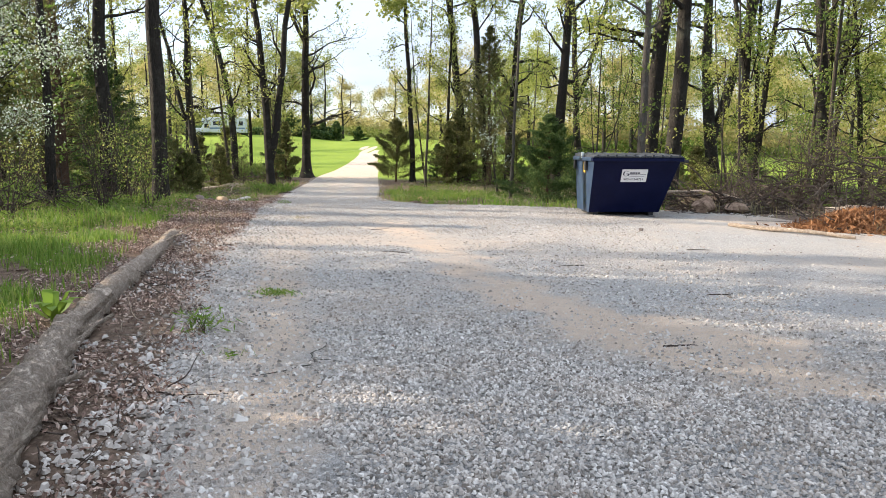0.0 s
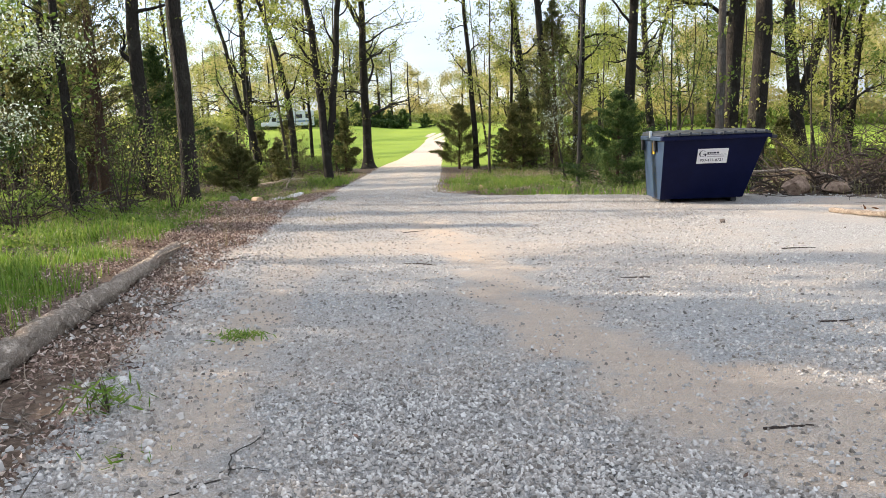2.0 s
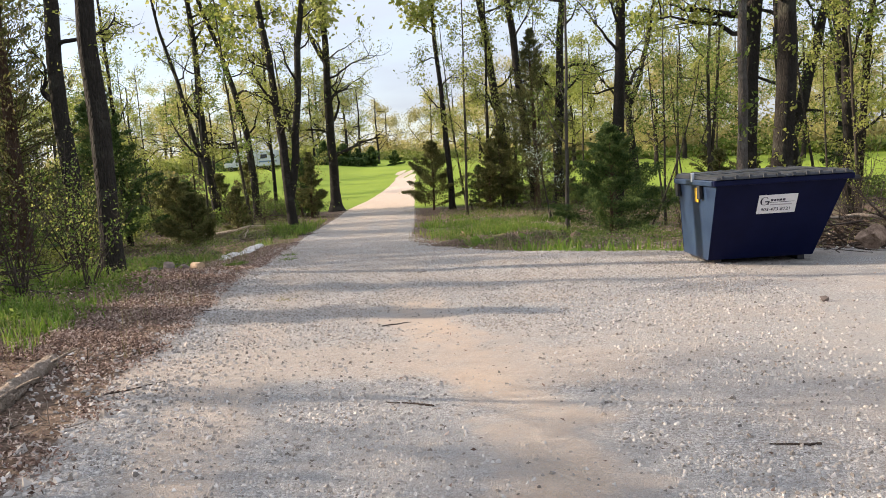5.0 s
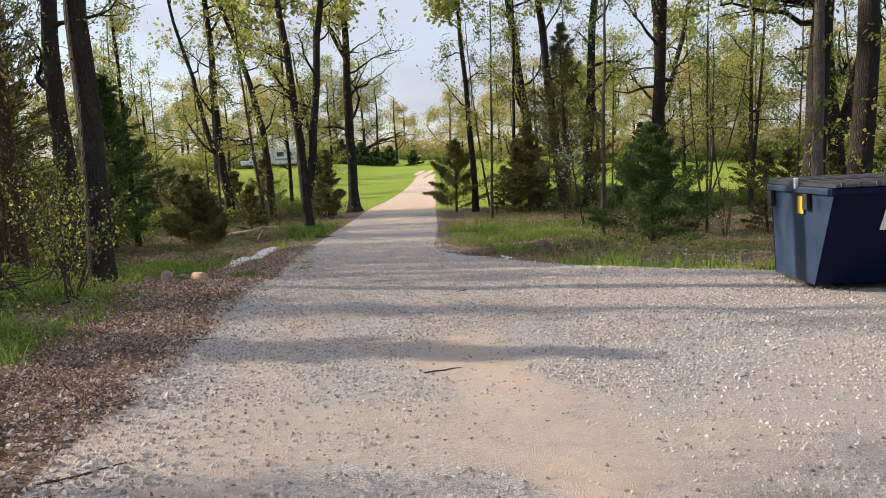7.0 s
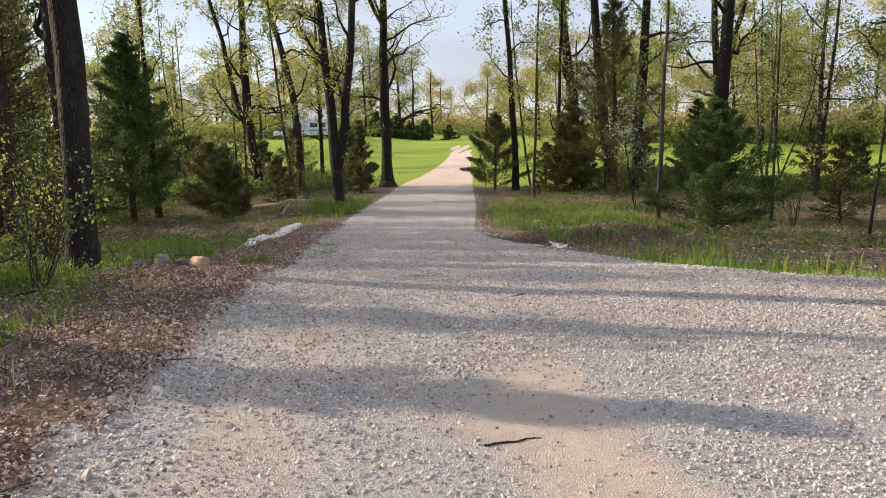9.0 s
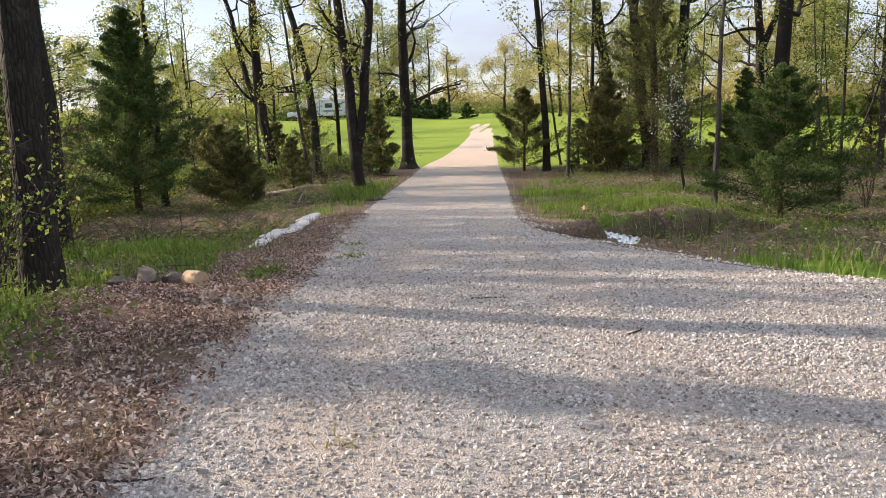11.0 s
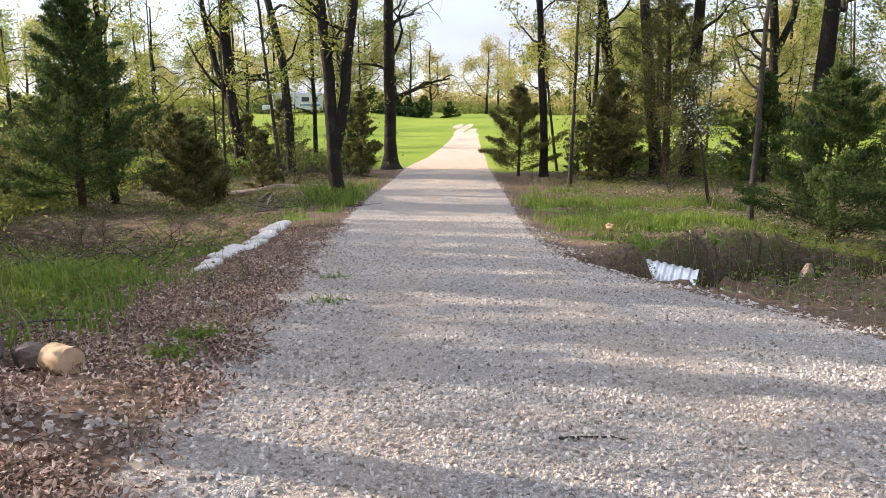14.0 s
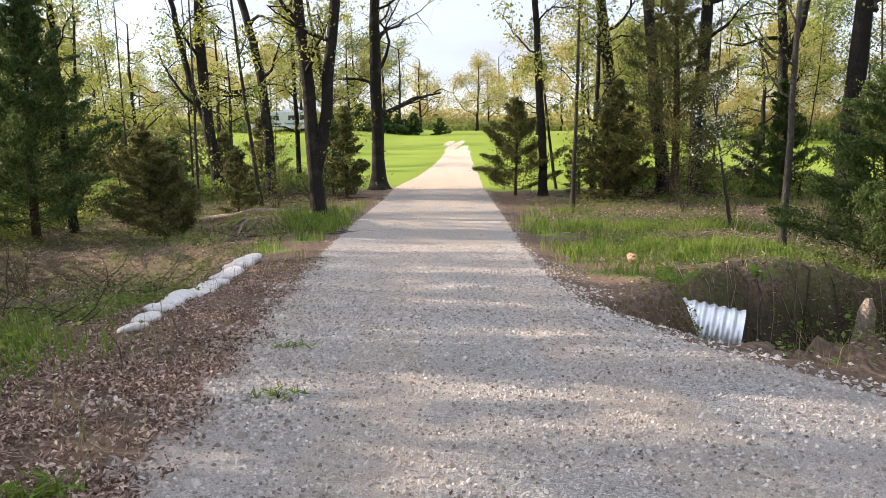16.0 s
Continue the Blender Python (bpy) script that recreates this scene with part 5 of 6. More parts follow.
def sandbag(x, y, ang, s, seed, z=0.0):
    rng = np.random.default_rng(seed)
    bm = bmesh.new()
    bmesh.ops.create_icosphere(bm, subdivisions=3, radius=1)
    for v in bm.verts:
        x_, y_, z_ = v.co
        f = 1 / max(abs(x_), abs(y_)) ** 0.35 if max(abs(x_), abs(y_)) > 0.2 else 1.2
        v.co = Vector((x_ * f * 0.34, y_ * f * 0.21, z_ * 0.12 * (1 + 0.15 * math.sin(9 * x_ + seed) * math.cos(7 * y_))))
        v.co += Vector(rng.standard_normal(3)) * 0.006
    root = thing("sandbag", pose(x, y, h(x, y) + 0.06 + z, 6 * rng.standard_normal(), 5 * rng.standard_normal(), ang) @ Matrix.Diagonal((s * 1.1, s, s * 0.8, 1)), "white woven sandbag in a row along the bank", "sandbag", "sandbags")
    part("sack", bm, SACK, root, smooth=True)


for k in range(15):
    q = k / 14
    sandbag(-6.95 - 1.05 * q, 27.1 + 7.2 * q, 88 + 12 * math.sin(3 * k), 0.62 + 0.38 * q, 300 + k, -0.015 + 0.04 * q)


def build_culvert():
    """A corrugated steel pipe end that looks out of the bank."""
    root = thing("culvert_pipe", pose(-0.20, 30.95, -1.46, 0, 10, -14), "galvanised corrugated steel culvert pipe end in the bank", "culvert")
    L, n, sides, R = 1.6, 150, 40, 0.46
    t = np.linspace(-1.0, L - 1.0, n)
    rad = R + 0.016 * np.sin(t * 2 * np.pi / 0.14)
    v, f = tube(np.stack([t, 0 * t, 0 * t], 1), rad, sides)
    v2, f2 = tube(np.stack([t[::-1], 0 * t, 0 * t], 1), rad[::-1] - 0.012, sides)
    s = Soup()
    s.add(v, f)
    s.add(v2, f2)
    part_np("pipe", *s.get(), ZINC, root, smooth=True)
    part_np("rim", *tube([(L - 1.0, 0, 0), (L - 0.985, 0, 0), (L - 0.985, 0, 0), (L - 1.0, 0, 0)], [R + 0.02, R + 0.02, R - 0.03, R - 0.03], sides), ZINC, root)


build_culvert()


def build_roots():
    """Thin roots and dead vines that hang down the creek's far bank."""
    rng = np.random.default_rng(83)
    x0, y0 = 1.5, 32.6
    root = thing("hanging_roots", pose(x0, y0, h(x0, y0)), "pale thin roots and dead vines hanging down the creek bank", "roots")
    for k in range(34):
        x = -0.2 + 4.6 * rng.random()
        y = 31.0 + 0.30 * max(x, 0) + 1.75
        n = 7
        yy = y - np.linspace(0, 0.9 + 0.6 * rng.random(), n)
        xx = x + np.cumsum(rng.standard_normal(n)) * 0.14
        zz = height(xx, yy) + 0.04 + 0.10 * rng.random(n)
        r = 0.004 + 0.008 * rng.random() ** 2
        part_np("root", *tube(np.stack([xx - x0, yy - y0, zz - h(x0, y0)], 1), np.linspace(r, r * 0.4, n), 5), DEADWOOD if k % 3 else TWIG, root, smooth=True)


build_roots()


def build_stump():
    rng = np.random.default_rng(77)
    x, y = 2.75, 32.5
    root = thing("tree_stump", pose(x, y, h(x, y) - 0.1), "split rotten tree stump in the creek bank", "stump")
    zz = np.array([0, 0.1, 0.25, 0.45, 0.62, 0.75]) * 1.6
    part_np("stump", *tube(np.stack([0.1 * zz, 0 * zz, zz], 1), [0.26, 0.2, 0.16, 0.145, 0.13, 0.05], 14, 0.12, rng), DEADWOOD, root, smooth=True)
    for k in range(5):
        a = 1.2 * k + 0.4
        part_np("root", *tube(limb_path((0.12 * math.cos(a), 0.12 * math.sin(a), 0.15), (math.cos(a), math.sin(a), -0.5), 0.5, rng, 5, -0.1, 0.15), np.linspace(0.05, 0.015, 5), 6), DEADWOOD, root, smooth=True)


build_stump()


# ---- motorhome far off ----
def build_motorhome():
    x, y = -28.8, 113
    root = thing("motorhome", pose(x, y, h(x, y) - 0.02, 0, 0, 4) @ Matrix.Diagonal((0.88, 0.88, 0.80, 1)), "white motorhome with blue-grey stripe parked beyond the pasture", "motorhome")
    part("body", box_bm(-1.9, 3.4, -1.2, 1.2, 0.55, 3.05, 0.12, 3), RVWHITE, root)
    part("overcab", hull_bm([(-3.1, -1.15, 2.15), (-1.85, -1.15, 2.0), (-1.85, 1.15, 2.0), (-3.1, 1.15, 2.15), (-2.9, -1.1, 2.9), (-1.85, -1.1, 3.03), (-1.85, 1.1, 3.03), (-2.9, 1.1, 2.9)], 0.08), RVWHITE, root)
    part("cab", hull_bm([(-3.5, -0.98, 0.6), (-1.87, -0.98, 0.6), (-1.87, 0.98, 0.6), (-3.5, 0.98, 0.6), (-2.7, -0.95, 2.1), (-1.87, -0.95, 2.1), (-1.87, 0.95, 2.1), (-2.7, 0.95, 2.1)], 0.06), RVWHITE, root)
    part("bonnet", box_bm(-4.3, -3.35, -0.95, 0.95, 0.6, 1.3, 0.12), RVWHITE, root)
    part("stripe", box_bm(-1.85, 3.36, -1.208, -1.196, 1.15, 1.4), RVSTRIPE, root, "blue-grey stripe")
    part("window", box_bm(-2.62, -1.98, -1.0, -0.97, 1.35, 1.95, 0.01, 1), DARKGLASS, root, "dark cab window")
    for x0, x1 in ((-1.3, -0.2), (1.0, 2.0), (2.5, 3.1)):
        part("window", box_bm(x0, x1, -1.22, -1.19, 1.75, 2.4, 0.01, 1), DARKGLASS, root, "dark tinted window")
    part("door", box_bm(0.1, 0.75, -1.215, -1.195, 0.65, 2.5, 0.01, 1), RVWHITE, root)
    for wx in (-3.4, 1.9):
        for wy in (-1.0, 1.0):
            wheel = part_np("wheel", *tube([(0, -0.12, 0), (0, -0.1, 0), (0, 0.1, 0), (0, 0.12, 0)], [0.30, 0.38, 0.38, 0.30], 20), RUBBER, root, smooth=True)
            wheel.location = (wx, wy, 0.38)
            part_np("rim", *tube([(0, -0.125, 0), (0, 0.125, 0)], [0.22, 0.22], 16), HUB, wheel)
    part("roof_unit", box_bm(0.2, 1.1, -0.4, 0.4, 3.05, 3.3, 0.06), RVWHITE, root)


build_motorhome()


# ---- loose cover: stones, dead leaves, grass, twigs ----
def stuff(name, verts, faces, mat, label, category):
    return tagged(new(name, mesh_np(name, verts, faces, mat)), label, category, kind="stuff")


def scatter(n, x0, x1, y0, y1, keep, seed):
    rng = np.random.default_rng(seed)
    x, y = x0 + (x1 - x0) * rng.random(n), y0 + (y1 - y0) * rng.random(n)
    k = rng.random(n) < keep(x, y)
    return x[k], y[k], rng


def build_stones(name, n, x0, x1, y0, y1, keep, lo, hi, seed, label, skew=2.2, blunt=False, sink=0.05):
    """Broken stones: five-sided spikes, or, where blunt, five-sided lumps with a flat tilted top."""
    x, y, rng = scatter(n, x0, x1, y0, y1, keep, seed)
    m = len(x)
    s = lo + (hi - lo) * rng.random(m) ** skew
    a = rng.random((m, 1)) * 6.28 + np.arange(5)[None] * 1.2566 + 0.35 * rng.standard_normal((m, 5))
    r = s[:, None] * (0.75 + 0.5 * rng.random((m, 5))) * np.where(np.arange(5) % 2, 0.8, 1.05)[None]
    rim = np.stack([r * np.cos(a), r * np.sin(a), -0.3 * s[:, None] + 0.25 * s[:, None] * rng.random((m, 5))], -1)
    at = np.stack([x, y, height(x, y) + sink * s], -1)[:, None]
    if blunt:
        tilt = 0.35 * rng.standard_normal((m, 2, 1))
        cap = rim * np.array([0.62, 0.62, 0]) + np.stack([0.12 * s * rng.standard_normal(m), 0.12 * s * rng.standard_normal(m), s * (0.45 + 0.4 * rng.random(m))], -1)[:, None]
        cap[:, :, 2] += tilt[:, 0] * cap[:, :, 0] + tilt[:, 1] * cap[:, :, 1]
        rim[:, :, 2] += 0.15 * s[:, None]
        V = (np.concatenate([rim, cap], 1) + at).reshape(-1, 3)
        o = 10 * np.arange(m)[:, None]
        tri = [(k, (k + 1) % 5, 5 + (k + 1) % 5) for k in range(5)] + [(k, 5 + (k + 1) % 5, 5 + k) for k in range(5)] + [(5, 6, 7), (5, 7, 8), (5, 8, 9)]
        F = (np.array(tri)[None] + o[:, :, None]).reshape(-1, 3)
    else:
        top = np.stack([0.45 * s * rng.standard_normal(m), 0.45 * s * rng.standard_normal(m), s * (0.4 + 0.45 * rng.random(m))], -1)[:, None]
        V = (np.concatenate([rim, top], 1) + at).reshape(-1, 3)
        f0 = np.array([(0, 1, 5), (1, 2, 5), (2, 3, 5), (3, 4, 5), (4, 0, 5)])
        F = (f0[None] + 6 * np.arange(m)[:, None, None]).reshape(-1, 3)
    stuff(name, V, F, STONE, label, "gravel")


build_stones("gravel", 75000, -4.2, 7.5, 1.4, 12, loose, 0.006, 0.018, 401, "loose grey crushed limestone on the drive", 2.0, True)
build_stones("gravel", 85000, -7, 6.0, 12, 30, loose, 0.006, 0.018, 402, "loose grey crushed limestone on the drive", 2.0, True)
build_stones("gravel", 40000, -7, 6.0, 30, 42, loose, 0.008, 0.02, 410, "loose grey crushed limestone on the drive")
build_stones("gravel", 110000, -2.0, 3.8, 1.4, 8.0, drift, 0.007, 0.0165, 405, "chunky grey crushed stone in a loose drift", 1.1, True, 0.1)
build_stones("gravel", 30000, -2.0, 3.8, 1.4, 8.0, drift, 0.007, 0.015, 407, "chunky grey crushed stone in a loose drift", 1.1, True, 0.7)
build_stones("gravel", 36000, -3.6, 3.4, 13.4, 21, loose, 0.006, 0.0145, 408, "chunky crushed stone between the wheel tracks", 1.2, True, 0.1)
build_stones("gravel", 52000, -6.5, -0.5, 1.2, 30, lambda x, y: np.exp(-(((x - left_edge(y) - 0.35) / 0.45) ** 2)) * (0.25 + 0.75 * sstep(-0.3, 0.4, wave(x, y, 0.9, 4))), 0.009, 0.024, 406, "pale crushed stone spilt along the gravel's edge", 1.3, True, 0.15)
build_stones("gravel", 9500, -6.5, 0, 1.2, 30, lambda x, y: np.exp(-(((x - left_edge(y)) / 0.35) ** 2)) * (0.4 + 0.6 * sstep(-0.2, 0.6, wave(x, y, 1.5, 4))), 0.016, 0.045, 403, "pale larger stones along the gravel's edge", 2.2, True)
build_stones("gravel", 20000, -3, 7, 17, 33, lambda x, y: np.exp(-(((x - right_edge(y) - 0.2) / 0.45) ** 2)), 0.012, 0.04, 404, "pale larger stones along the gravel's edge")
build_stones("gravel", 42000, -8.5, 0, 24, 58, lambda x, y: gravel_mask(x, y) * 0.75, 0.009, 0.024, 411, "grey and tan crushed stone farther along the drive")
build_stones("gravel", 12000, -9, 1, 24, 58, lambda x, y: np.exp(-(((x - left_edge(y)) / 0.25) ** 2)) + np.exp(-(((x - right_edge(y)) / 0.25) ** 2)), 0.012, 0.035, 412, "crushed stone spilt along the drive's edges")
build_stones("gravel", 60000, -5.5, 3.0, 17, 25, lambda x, y: gravel_mask(x, y) * (0.35 + 0.5 * sstep(-0.4, 0.4, wave(x, y, 1.1, 6))), 0.006, 0.015, 414, "chunky crushed stone over the drive", 1.5, True, 0.1)
build_stones("gravel", 60000, -6.8, 0.6, 25, 36, lambda x, y: gravel_mask(x, y) * (0.4 + 0.5 * sstep(-0.4, 0.4, wave(x, y, 1.3, 7))), 0.010, 0.024, 415, "chunky crushed stone over the drive", 1.5)
build_stones("gravel", 52000, -2.6, 4.2, 4.6, 12.5, lambda x, y: gravel_mask(x, y) * (0.3 + 0.6 * sstep(-0.4, 0.4, wave(x, y, 0.9, 2))) * (1 - 0.85 * np.maximum(bare(x, y, CLAY_TRACK, 0.2, 0.75), bare(x, y, CLAY_SIDE, 0.05, 0.5))) * (1 - sstep(0.6, 2.4, x)) * (1 - sstep(8, 11, y)), 0.006, 0.016, 416, "grey crushed stone over the drive", 1.6, True, 0.1)
build_stones("gravel", 6500, -1.9, -0.2, 1.6, 7.0, lambda x, y: np.exp(-(((x - left_edge(y) + 0.25) / 0.35) ** 2)), 0.010, 0.024, 417, "pale larger stones beside the log", 1.3, True, 0.4)
build_stones("gravel", 36000, -4.2, 3.4, 15, 21, lambda x, y: gravel_mask(x, y) * (0.25 + 0.75 * sstep(-0.3, 0.4, wave(x, y, 0.8, 11))), 0.006, 0.014, 418, "bold crushed stone lying loose on the drive", 1.5, True, 0.3)
# single pale stones among the dead leaves
build_stones("gravel", 26000, -6.5, -0.8, 1.2, 24, lambda x, y: sstep(-0.1, 0.2, left_edge(y) - x) * (1 - sstep(0.5, 1.2, left_edge(y) - x)) * sstep(-0.2, 0.4, wave(x, y, 1.1, 8)), 0.008, 0.028, 409, "pale stones lying among dead leaves", 1.6, True, 0.8)


def build_litter(name, n, x0, x1, y0, y1, keep, size, mat, seed, label, lift=0.012, flat=0.75):
    x, y, rng = scatter(n, x0, x1, y0, y1, keep, seed)
    c = np.stack([x, y, height(x, y) + lift * (0.6 + 1.4 * rng.random(len(x)))], 1)
    stuff(name, *leaf_quads(c, size, rng, 2.3, flat, fold=0.3), mat, label, "dead leaves")


def strip(x, y):
    off = left_edge(y) - x
    return sstep(-0.35, 0.05, off) * (1 - sstep(1.3 + 0.06 * np.clip(y - 20, 0, 12), 2.2, off)) * (0.12 + 0.88 * sstep(-0.45, 0.35, wave(x, y, 0.8, 6) + 0.5 * wave(x, y, 0.3, 2)))


build_litter("leaf_litter", 330000, -9, -0.4, 1.2, 34, strip, 0.016, LITTER, 411, "brown dead oak leaves along the gravel's edge", 0.02, 0.35)
build_litter("leaf_litter", 150000, -7.5, -2.4, 13.5, 26, strip, 0.017, LITTER, 414, "deep drift of brown dead oak leaves beside the drive", 0.035, 0.3)
build_litter("leaf_litter", 170000, -18, 12, 1, 52, lambda x, y: (1 - gravel_mask(x, y)) * sstep(1.0, 1.9, np.maximum(left_edge(y) - x, x - right_edge(y))) * 0.9, 0.03, LITTER, 412, "brown dead leaves on the woods' floor")
build_litter("leaf_litter", 9000, -6, 6, 2, 30, lambda x, y: gravel_mask(x, y) * (0.2 + 0.6 * np.exp(-((x - left_edge(y)) / 1.3) ** 2)), 0.013, LITTER, 413, "few dead leaves scattered on the gravel", 0.01, 0.6)


def build_grass(name, n, x0, x1, y0, y1, keep, lo, hi, mat, seed, label, width=0.006, tuft=0.10, per=14):
    x, y, rng = scatter(n // per, x0, x1, y0, y1, keep, seed)
    x = np.repeat(x, per) + rng.standard_normal(len(x) * per) * tuft
    y = np.repeat(y, per) + rng.standard_normal(len(y) * per) * tuft
    ok = gravel_mask(x, y) < 0.55
    x, y = x[ok], y[ok]
    m = len(x)
    z = height(x, y) - 0.01
    ln = lo + (hi - lo) * rng.random(m) ** 1.5
    a = rng.random(m) * 6.28
    lean = ln * (0.15 + 0.5 * rng.random(m))
    w = width * (0.7 + 0.6 * rng.random(m))
    dx, dy = np.cos(a), np.sin(a)
    px, py = -dy * w, dx * w
    V = np.stack([np.stack([x - px, y - py, z], 1), np.stack([x + px, y + py, z], 1),
                  np.stack([x + px * 0.8 + dx * lean * 0.35, y + py * 0.8 + dy * lean * 0.35, z + ln * 0.6], 1),
                  np.stack([x + dx * lean, y + dy * lean, z + ln * 0.95], 1),
                  np.stack([x - px * 0.8 + dx * lean * 0.35, y - py * 0.8 + dy * lean * 0.35, z + ln * 0.6], 1)], 1).reshape(-1, 3)
    q = 5 * np.arange(m)[:, None]
    F = np.concatenate([q + np.array([[0, 1, 2]]), q + np.array([[0, 2, 4]]), q + np.array([[4, 2, 3]])])
    stuff(name, V, F, mat, label, "grass")


build_grass("grass", 130000, -9, -1.5, 1.2, 14, lambda x, y: grass_mask(x, y) ** 1.3, 0.05, 0.24, GRASS, 421, "fresh green spring grass beside the log")
build_grass("grass", 70000, -11, -4, 14, 27, lambda x, y: grass_mask(x, y) ** 1.5, 0.08, 0.30, GRASS, 422, "fresh green spring grass beside the drive", 0.008)
build_grass("grass", 60000, -12, 7, 19, 50, lambda x, y: grass_mask(x, y) ** 1.5, 0.10, 0.32, GRASS, 423, "fresh green grass on the verge and creek bank", 0.012, 0.15)
build_grass("grass", 9000, -1.6, 8, 31.5, 36.5, lambda x, y: np.exp(-(((y - 33.5 - 0.3 * np.maximum(x, 0)) / 0.5) ** 2)) * sstep(-0.5, 0.4, wave(x, y, 0.6, 3)) * sstep(0.6, 1.4, x - right_edge(y)), 0.08, 0.26, GRASS, 425, "long green grass over the lip of the creek", 0.008, 0.12)
for k, line in enumerate(([(-1.8, 40.6), (0.4, 40.2), (3.2, 41.4)], [(-0.9, 35.4), (0.8, 35.0), (2.6, 35.8)], [(-8.2, 40.0), (-8.6, 42.4), (-8.9, 45.0)], [(-7.6, 24.6), (-8.4, 26.2)])):
    build_grass("grass", 20000, min(a for a, b in line) - 1.5, max(a for a, b in line) + 1.5, min(b for a, b in line) - 1.5, max(b for a, b in line) + 1.5,
                lambda x, y: 0.9 * np.exp(-((line_distance(x, y, line) / 0.75) ** 2)) * sstep(-0.5, 0.3, wave(x, y, 0.7, 3)), 0.12, 0.36, GRASS, 426 + k, "lush band of long green grass on the bank", 0.009, 0.12)
build_grass("dry_grass", 60000, -14, 12, 13, 50, lambda x, y: (1 - gravel_mask(x, y)) * 0.35, 0.12, 0.42, DRYGRASS, 424, "thin dry weeds on the woods' floor", 0.003, 0.16, 12)


def build_cover(name, n, x0, x1, y0, y1, keep, size, mat, seed, label, top=0.16):
    """Low leafy herbs in patches."""
    x, y, rng = scatter(n, x0, x1, y0, y1, keep, seed)
    c = np.stack([x, y, height(x, y) + 0.01 + top * rng.random(len(x)) ** 1.5], 1)
    stuff(name, *leaf_quads(c, size, rng, 1.7, 0.4), mat, label, "ground plants")


def herb_patch(x, y):
    return (1 - gravel_mask(x, y)) * sstep(-0.25, 0.35, wave(x, y, 1.9, 12)) * sstep(1.0, 2.0, np.maximum(left_edge(y) - x, x - right_edge(y)))


build_cover("ground_plants", 70000, -14, -4, 13, 30, herb_patch, 0.034, LEAF_GREEN, 431, "low fresh green herbs on the woods' floor")
build_cover("ground_plants", 80000, -18, 11, 24, 54, herb_patch, 0.032, LEAF_GREEN, 432, "low fresh green herbs on the woods' floor")
build_cover("ground_plants", 20000, -3, 8, 24, 36, lambda x, y: sstep(0.3, 0.8, x - right_edge(y)) * sstep(-0.1, 0.5, wave(x, y, 1.0, 2)), 0.03, LEAF_GREEN, 433, "weeds and ferns on the creek's banks", 0.3)

build_cover("ground_plants", 16000, -1, 9, 25, 33, lambda x, y: sstep(0.7, 1.2, x - right_edge(y)) * sstep(-0.2, 0.5, wave(x, y, 0.8, 5)), 0.035, LEAF_GREEN, 434, "dark weeds and ferns down in the creek", 0.25)


def build_clumps(name, n, x0, x1, y0, y1, keep, size, mat, seed, label, per=60, wide=0.22, tall=0.3):
    """Leafy plants of knee height, each a loose clump."""
    x, y, rng = scatter(n, x0, x1, y0, y1, keep, seed)
    big = np.repeat(0.5 + rng.random(len(x)), per)
    x, y = np.repeat(x, per), np.repeat(y, per)
    x, y = x + rng.standard_normal(len(x)) * wide * big, y + rng.standard_normal(len(y)) * wide * big
    c = np.stack([x, y, height(x, y) + tall * big * rng.random(len(x)) ** 1.3], 1)
    stuff(name, *leaf_quads(c, size, rng, 2.2, 0.2), mat, label, "ground plants")


def off_drive(x, y):
    return sstep(1.2, 2.4, np.maximum(left_edge(y) - x, x - right_edge(y))) * (0.25 + 0.75 * sstep(-0.1, 0.4, wave(x, y, 2.6, 4)))


build_clumps("ground_plants", 520, -13, -4.5, 15, 32, off_drive, 0.028, LEAF_GREEN, 441, "knee-high leafy weeds on the woods' floor")
build_clumps("ground_plants", 420, -18, -6, 30, 52, off_drive, 0.032, LEAF_GREEN, 442, "knee-high leafy weeds on the woods' floor", 50, 0.28)
build_clumps("ground_plants", 420, -3, 11, 33, 52, off_drive, 0.028, LEAF_GREEN, 443, "knee-high leafy weeds on the creek bank", 80, 0.28, 0.26)
build_clumps("ground_plants", 420, -0.8, 6.5, 28.6, 34.6, lambda x, y: sstep(0.45, 0.8, np.interp(y, *zip(*PROFILE)) - height(x, y)) * 0.9, 0.026, LEAF_GREEN, 445, "dark weeds and vines on the creek bank", 70, 0.2, 0.28)
build_clumps("dry_weeds", 70, -0.5, 6.5, 29.6, 34.2, lambda x, y: sstep(0.45, 0.8, np.interp(y, *zip(*PROFILE)) - height(x, y)), 0.016, DRYGRASS, 446, "dead grass hanging on the creek bank", 70, 0.2, 0.3)
build_clumps("dry_weeds", 380, -16, -4.5, 16, 48, off_drive, 0.02, DRYGRASS, 444, "tangle of pale dry weeds on the woods' floor", 60, 0.3, 0.4)


def weed(x, y, hgt, n, label, seed, mat=None):
    rng = np.random.default_rng(seed)
    root = thing("weed", pose(x, y, h(x, y)), label, "weed")
    c = rng.standard_normal((n, 3)) * np.array([0.10, 0.07, 0.3 * hgt]) + np.array([0, 0, hgt * 0.55])
    c[:, 2] = np.abs(c[:, 2])
    part_np("foliage", *leaf_quads(c * np.array([1, 1, 0.8]), 0.011, rng, 7.0), mat or LEAF_GREEN, root)
    s = Soup()
    for k in range(7):
        a = rng.random() * 6.28
        s.add(*tube(limb_path((0, 0, -0.01), (0.5 * math.cos(a), 0.5 * math.sin(a), 1), hgt, rng, 4, 0, 0.1), [0.003, 0.003, 0.002, 0.001], 4))
    part_np("stem", *s.get(), TWIG, root)


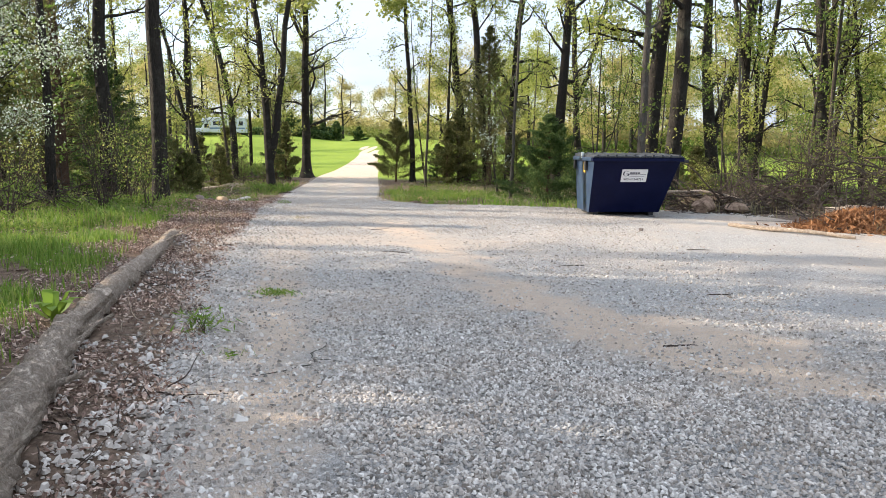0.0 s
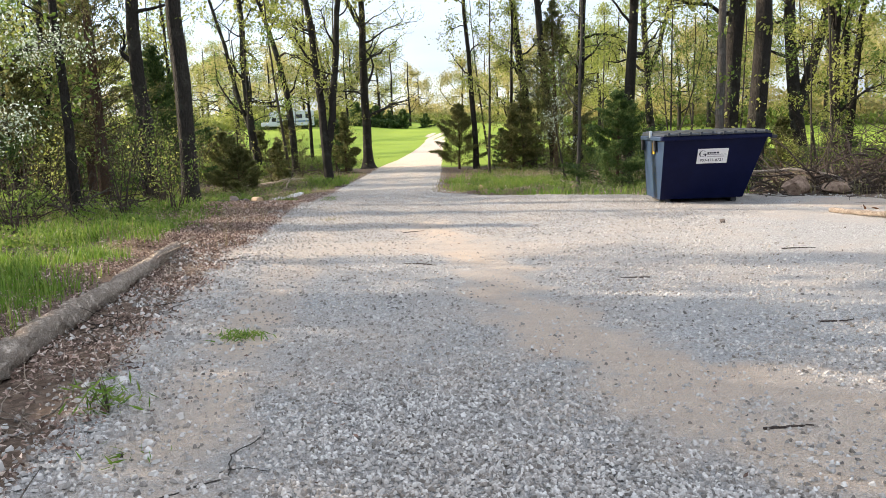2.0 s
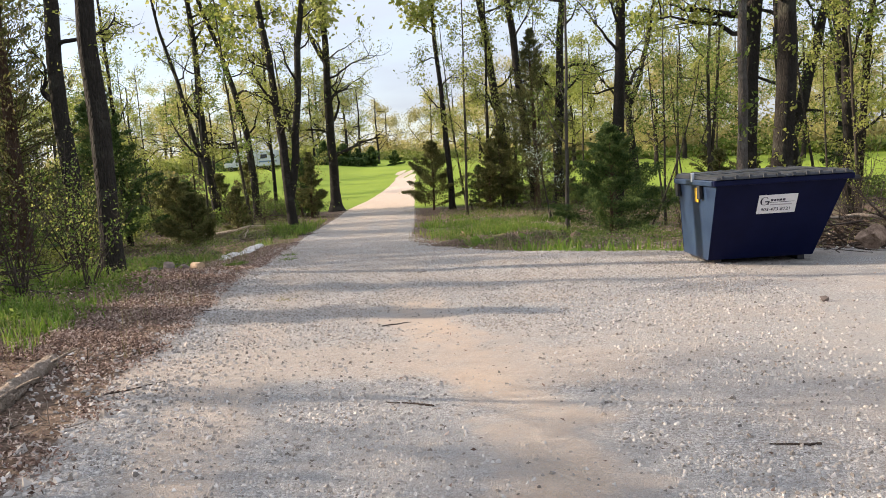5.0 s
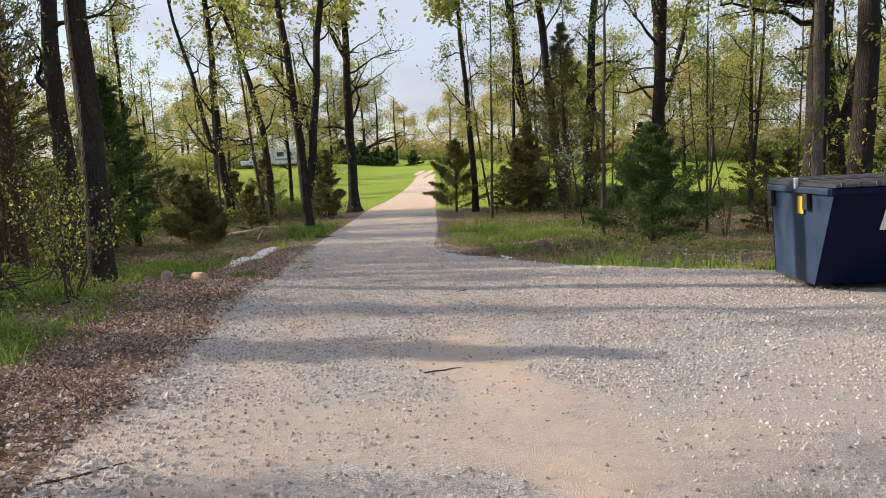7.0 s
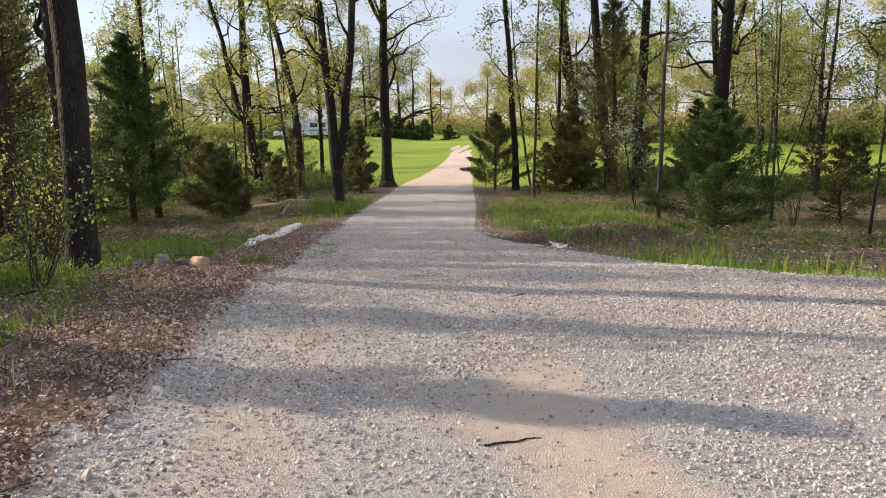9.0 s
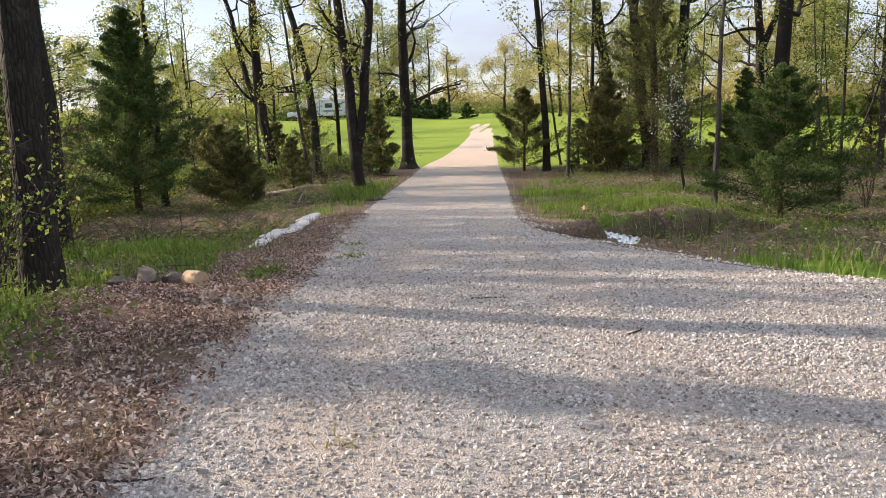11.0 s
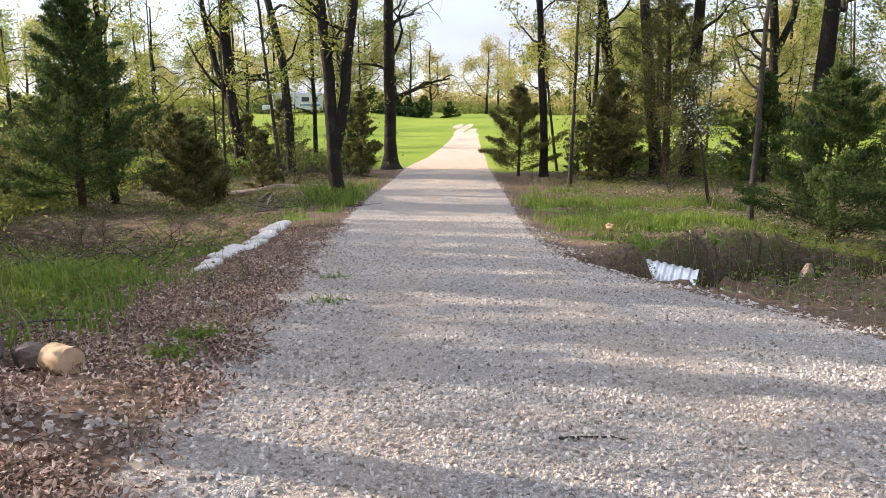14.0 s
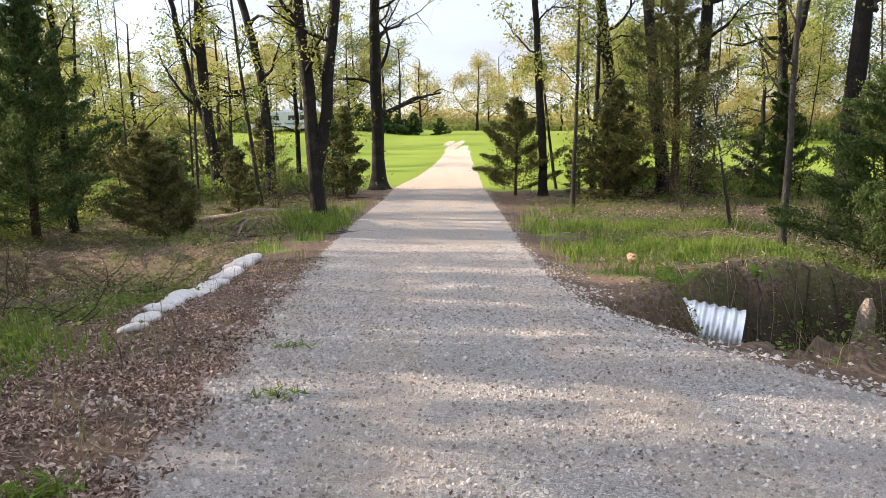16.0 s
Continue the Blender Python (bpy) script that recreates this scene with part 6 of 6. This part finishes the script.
weed(-1.62, 8.0, 0.07, 170, "low green weed tuft on the gravel", 501, GRASS)
weed(-1.83, 6.35, 0.24, 150, "small upright seedling with fresh green leaves", 502, GRASS)
weed(-1.45, 5.7, 0.04, 22, "low green weed tuft on the gravel", 503, GRASS)
weed(-4.45, 23.9, 0.07, 70, "green weed tuft on the gravel's edge", 504, GRASS)
weed(-4.75, 25.5, 0.06, 70, "green weed tuft on the gravel's edge", 505, GRASS)
weed(-5.0, 21.9, 0.14, 300, "green weed tuft among dead leaves", 506, GRASS)
weed(-4.9, 21.2, 0.14, 260, "green weed tuft among dead leaves", 507, GRASS)
weed(-2.75, 16.4, 0.03, 30, "low dull green weed on the gravel", 508, DRYGRASS)


# ---- brush piles: tangled cut branches ----
def brush_pile(x, y, sx, sy, top, n, seed, label, mat=None, needles=0, r=0.016, size=1.0):
    rng = np.random.default_rng(seed)
    root = thing("brush_pile", pose(x, y, h(x, y)), label, "brush pile")
    for k in range(n):
        a, q = rng.random() * 6.28, math.sqrt(rng.random())
        bx, by = sx * q * math.cos(a), sy * q * math.sin(a)
        bz = max(0.02, (1 - q * q) * top * rng.random()) + h(x + bx, y + by) - h(x, y)
        p = limb_path((bx, by, bz), (*rng.standard_normal(2), 0.35 * rng.standard_normal()), size * (0.6 + 1.2 * rng.random()), rng, 7, 0.1 * size, 0.25)
        p[:, 2] = np.maximum(p[:, 2], height(p[:, 0] + x, p[:, 1] + y) - h(x, y) + 0.01)
        rr = r * (0.4 + 1.2 * rng.random())
        part_np("branch", *tube(p, np.linspace(rr, rr * 0.3, 7), 5), mat or TWIG, root, smooth=True)
    if needles:
        c = rng.standard_normal((needles, 3)) * np.array([sx * 0.42, sy * 0.42, 0])
        q = (c[:, 0] / sx) ** 2 + (c[:, 1] / sy) ** 2
        c[:, 2] = height(c[:, 0] + x, c[:, 1] + y) - h(x, y) + np.maximum(0.02, (1 - q) * top) * rng.random(needles) ** 0.6
        part_np("needle_cover", *leaf_quads(c, 0.035, rng, 4.0), NEEDLES, root, "rust-brown dead needles")


brush_pile(8.8, 18.8, 2.8, 1.8, 1.3, 290, 601, "tangled grey-brown brush pile behind the gravel")
brush_pile(11.3, 17.6, 2.4, 1.8, 1.4, 290, 602, "tangled grey-brown brush pile at the woods' edge")
brush_pile(9.6, 20.0, 2.6, 1.2, 1.9, 260, 615, "thin brown upright brush behind the brush pile", None, 0, 0.007, 0.9)
brush_pile(7.6, 20.3, 2.0, 1.0, 1.5, 220, 616, "thin brown upright brush behind the brush pile", None, 0, 0.007, 0.9)
brush_pile(7.5, 14.9, 1.1, 0.8, 0.35, 60, 603, "rust-brown heap of dead cedar boughs at the gravel's edge", None, 9000, 0.012)
brush_pile(6.4, 19.4, 1.6, 0.9, 0.5, 160, 604, "fallen twigs behind the dumpster")
brush_pile(-9.3, 18.6, 2.4, 2.0, 0.45, 200, 605, "low tangle of dead branches on the woods' floor")
brush_pile(-11.5, 21.5, 2.6, 2.0, 0.5, 160, 606, "low tangle of dead branches on the woods' floor")
brush_pile(-9.0, 39.0, 2.2, 1.6, 0.2, 110, 607, "dead twigs on the bank of the ditch", None, 0, 0.008, 0.55)
brush_pile(2.6, 38.4, 2.6, 1.8, 0.15, 120, 608, "dead twigs on the creek bank", DEADWOOD, 0, 0.007, 0.5)
brush_pile(1.6, 30.8, 2.0, 1.4, 0.3, 150, 609, "hanging roots and twigs in the creek cut", None, 0, 0.006, 0.45)
brush_pile(-9.6, 30.4, 1.8, 1.6, 0.35, 130, 612, "grey tangle of dead brush on the woods' floor", None, 0, 0.007, 0.6)
brush_pile(-10.8, 33.6, 2.0, 1.6, 0.35, 130, 613, "grey tangle of dead brush on the woods' floor", BARK_GREY, 0, 0.007, 0.6)
brush_pile(-8.9, 27.0, 1.5, 1.4, 0.4, 110, 614, "grey tangle of dead brush on the woods' floor", None, 0, 0.007, 0.6)
brush_pile(-11.4, 50.6, 2.6, 1.6, 0.4, 120, 610, "dead twigs at the foot of the trees")
brush_pile(2.4, 50.2, 3.0, 1.4, 0.35, 130, 611, "dead twigs at the foot of the trees")
for k, (bx, by) in enumerate(((-1.75, 4.4), (-2.25, 6.4), (-2.75, 8.6), (-3.3, 10.6), (-3.75, 13.2), (-4.3, 15.8), (-4.8, 18.6), (-5.4, 22.6), (-5.9, 25.4))):
    brush_pile(bx, by, 0.28, 0.9, 0.035, 26, 620 + k, "thin dead twigs among leaves along the gravel's edge", DEADWOOD if k % 2 else None, 0, 0.005, 0.22)


def broad_weed(x, y, seed):
    rng = np.random.default_rng(seed)
    root = thing("broad_leaved_weed", pose(x, y, h(x, y)), "broad-leaved pale green weed beside the log", "weed")
    for k in range(11):
        a, q = k * 2.4, 0.05 + 0.10 * rng.random()
        tip = np.array([math.cos(a) * q * 2.4, math.sin(a) * q * 2.4, 0.10 + 0.16 * rng.random()])
        side = np.array([-math.sin(a), math.cos(a), 0]) * 0.045
        mid = tip * np.array([0.55, 0.55, 0.9]) + np.array([0, 0, 0.03])
        part_np("leaf", np.array([(0, 0, 0.01), mid * 0.6 + side, mid + side * 0.9, tip, mid - side * 0.9, mid * 0.6 - side]), [(0, 1, 2, 5), (5, 2, 3, 4)], GRASS, root)


broad_weed(-3.15, 6.7, 1)
broad_weed(-2.35, 3.9, 3)
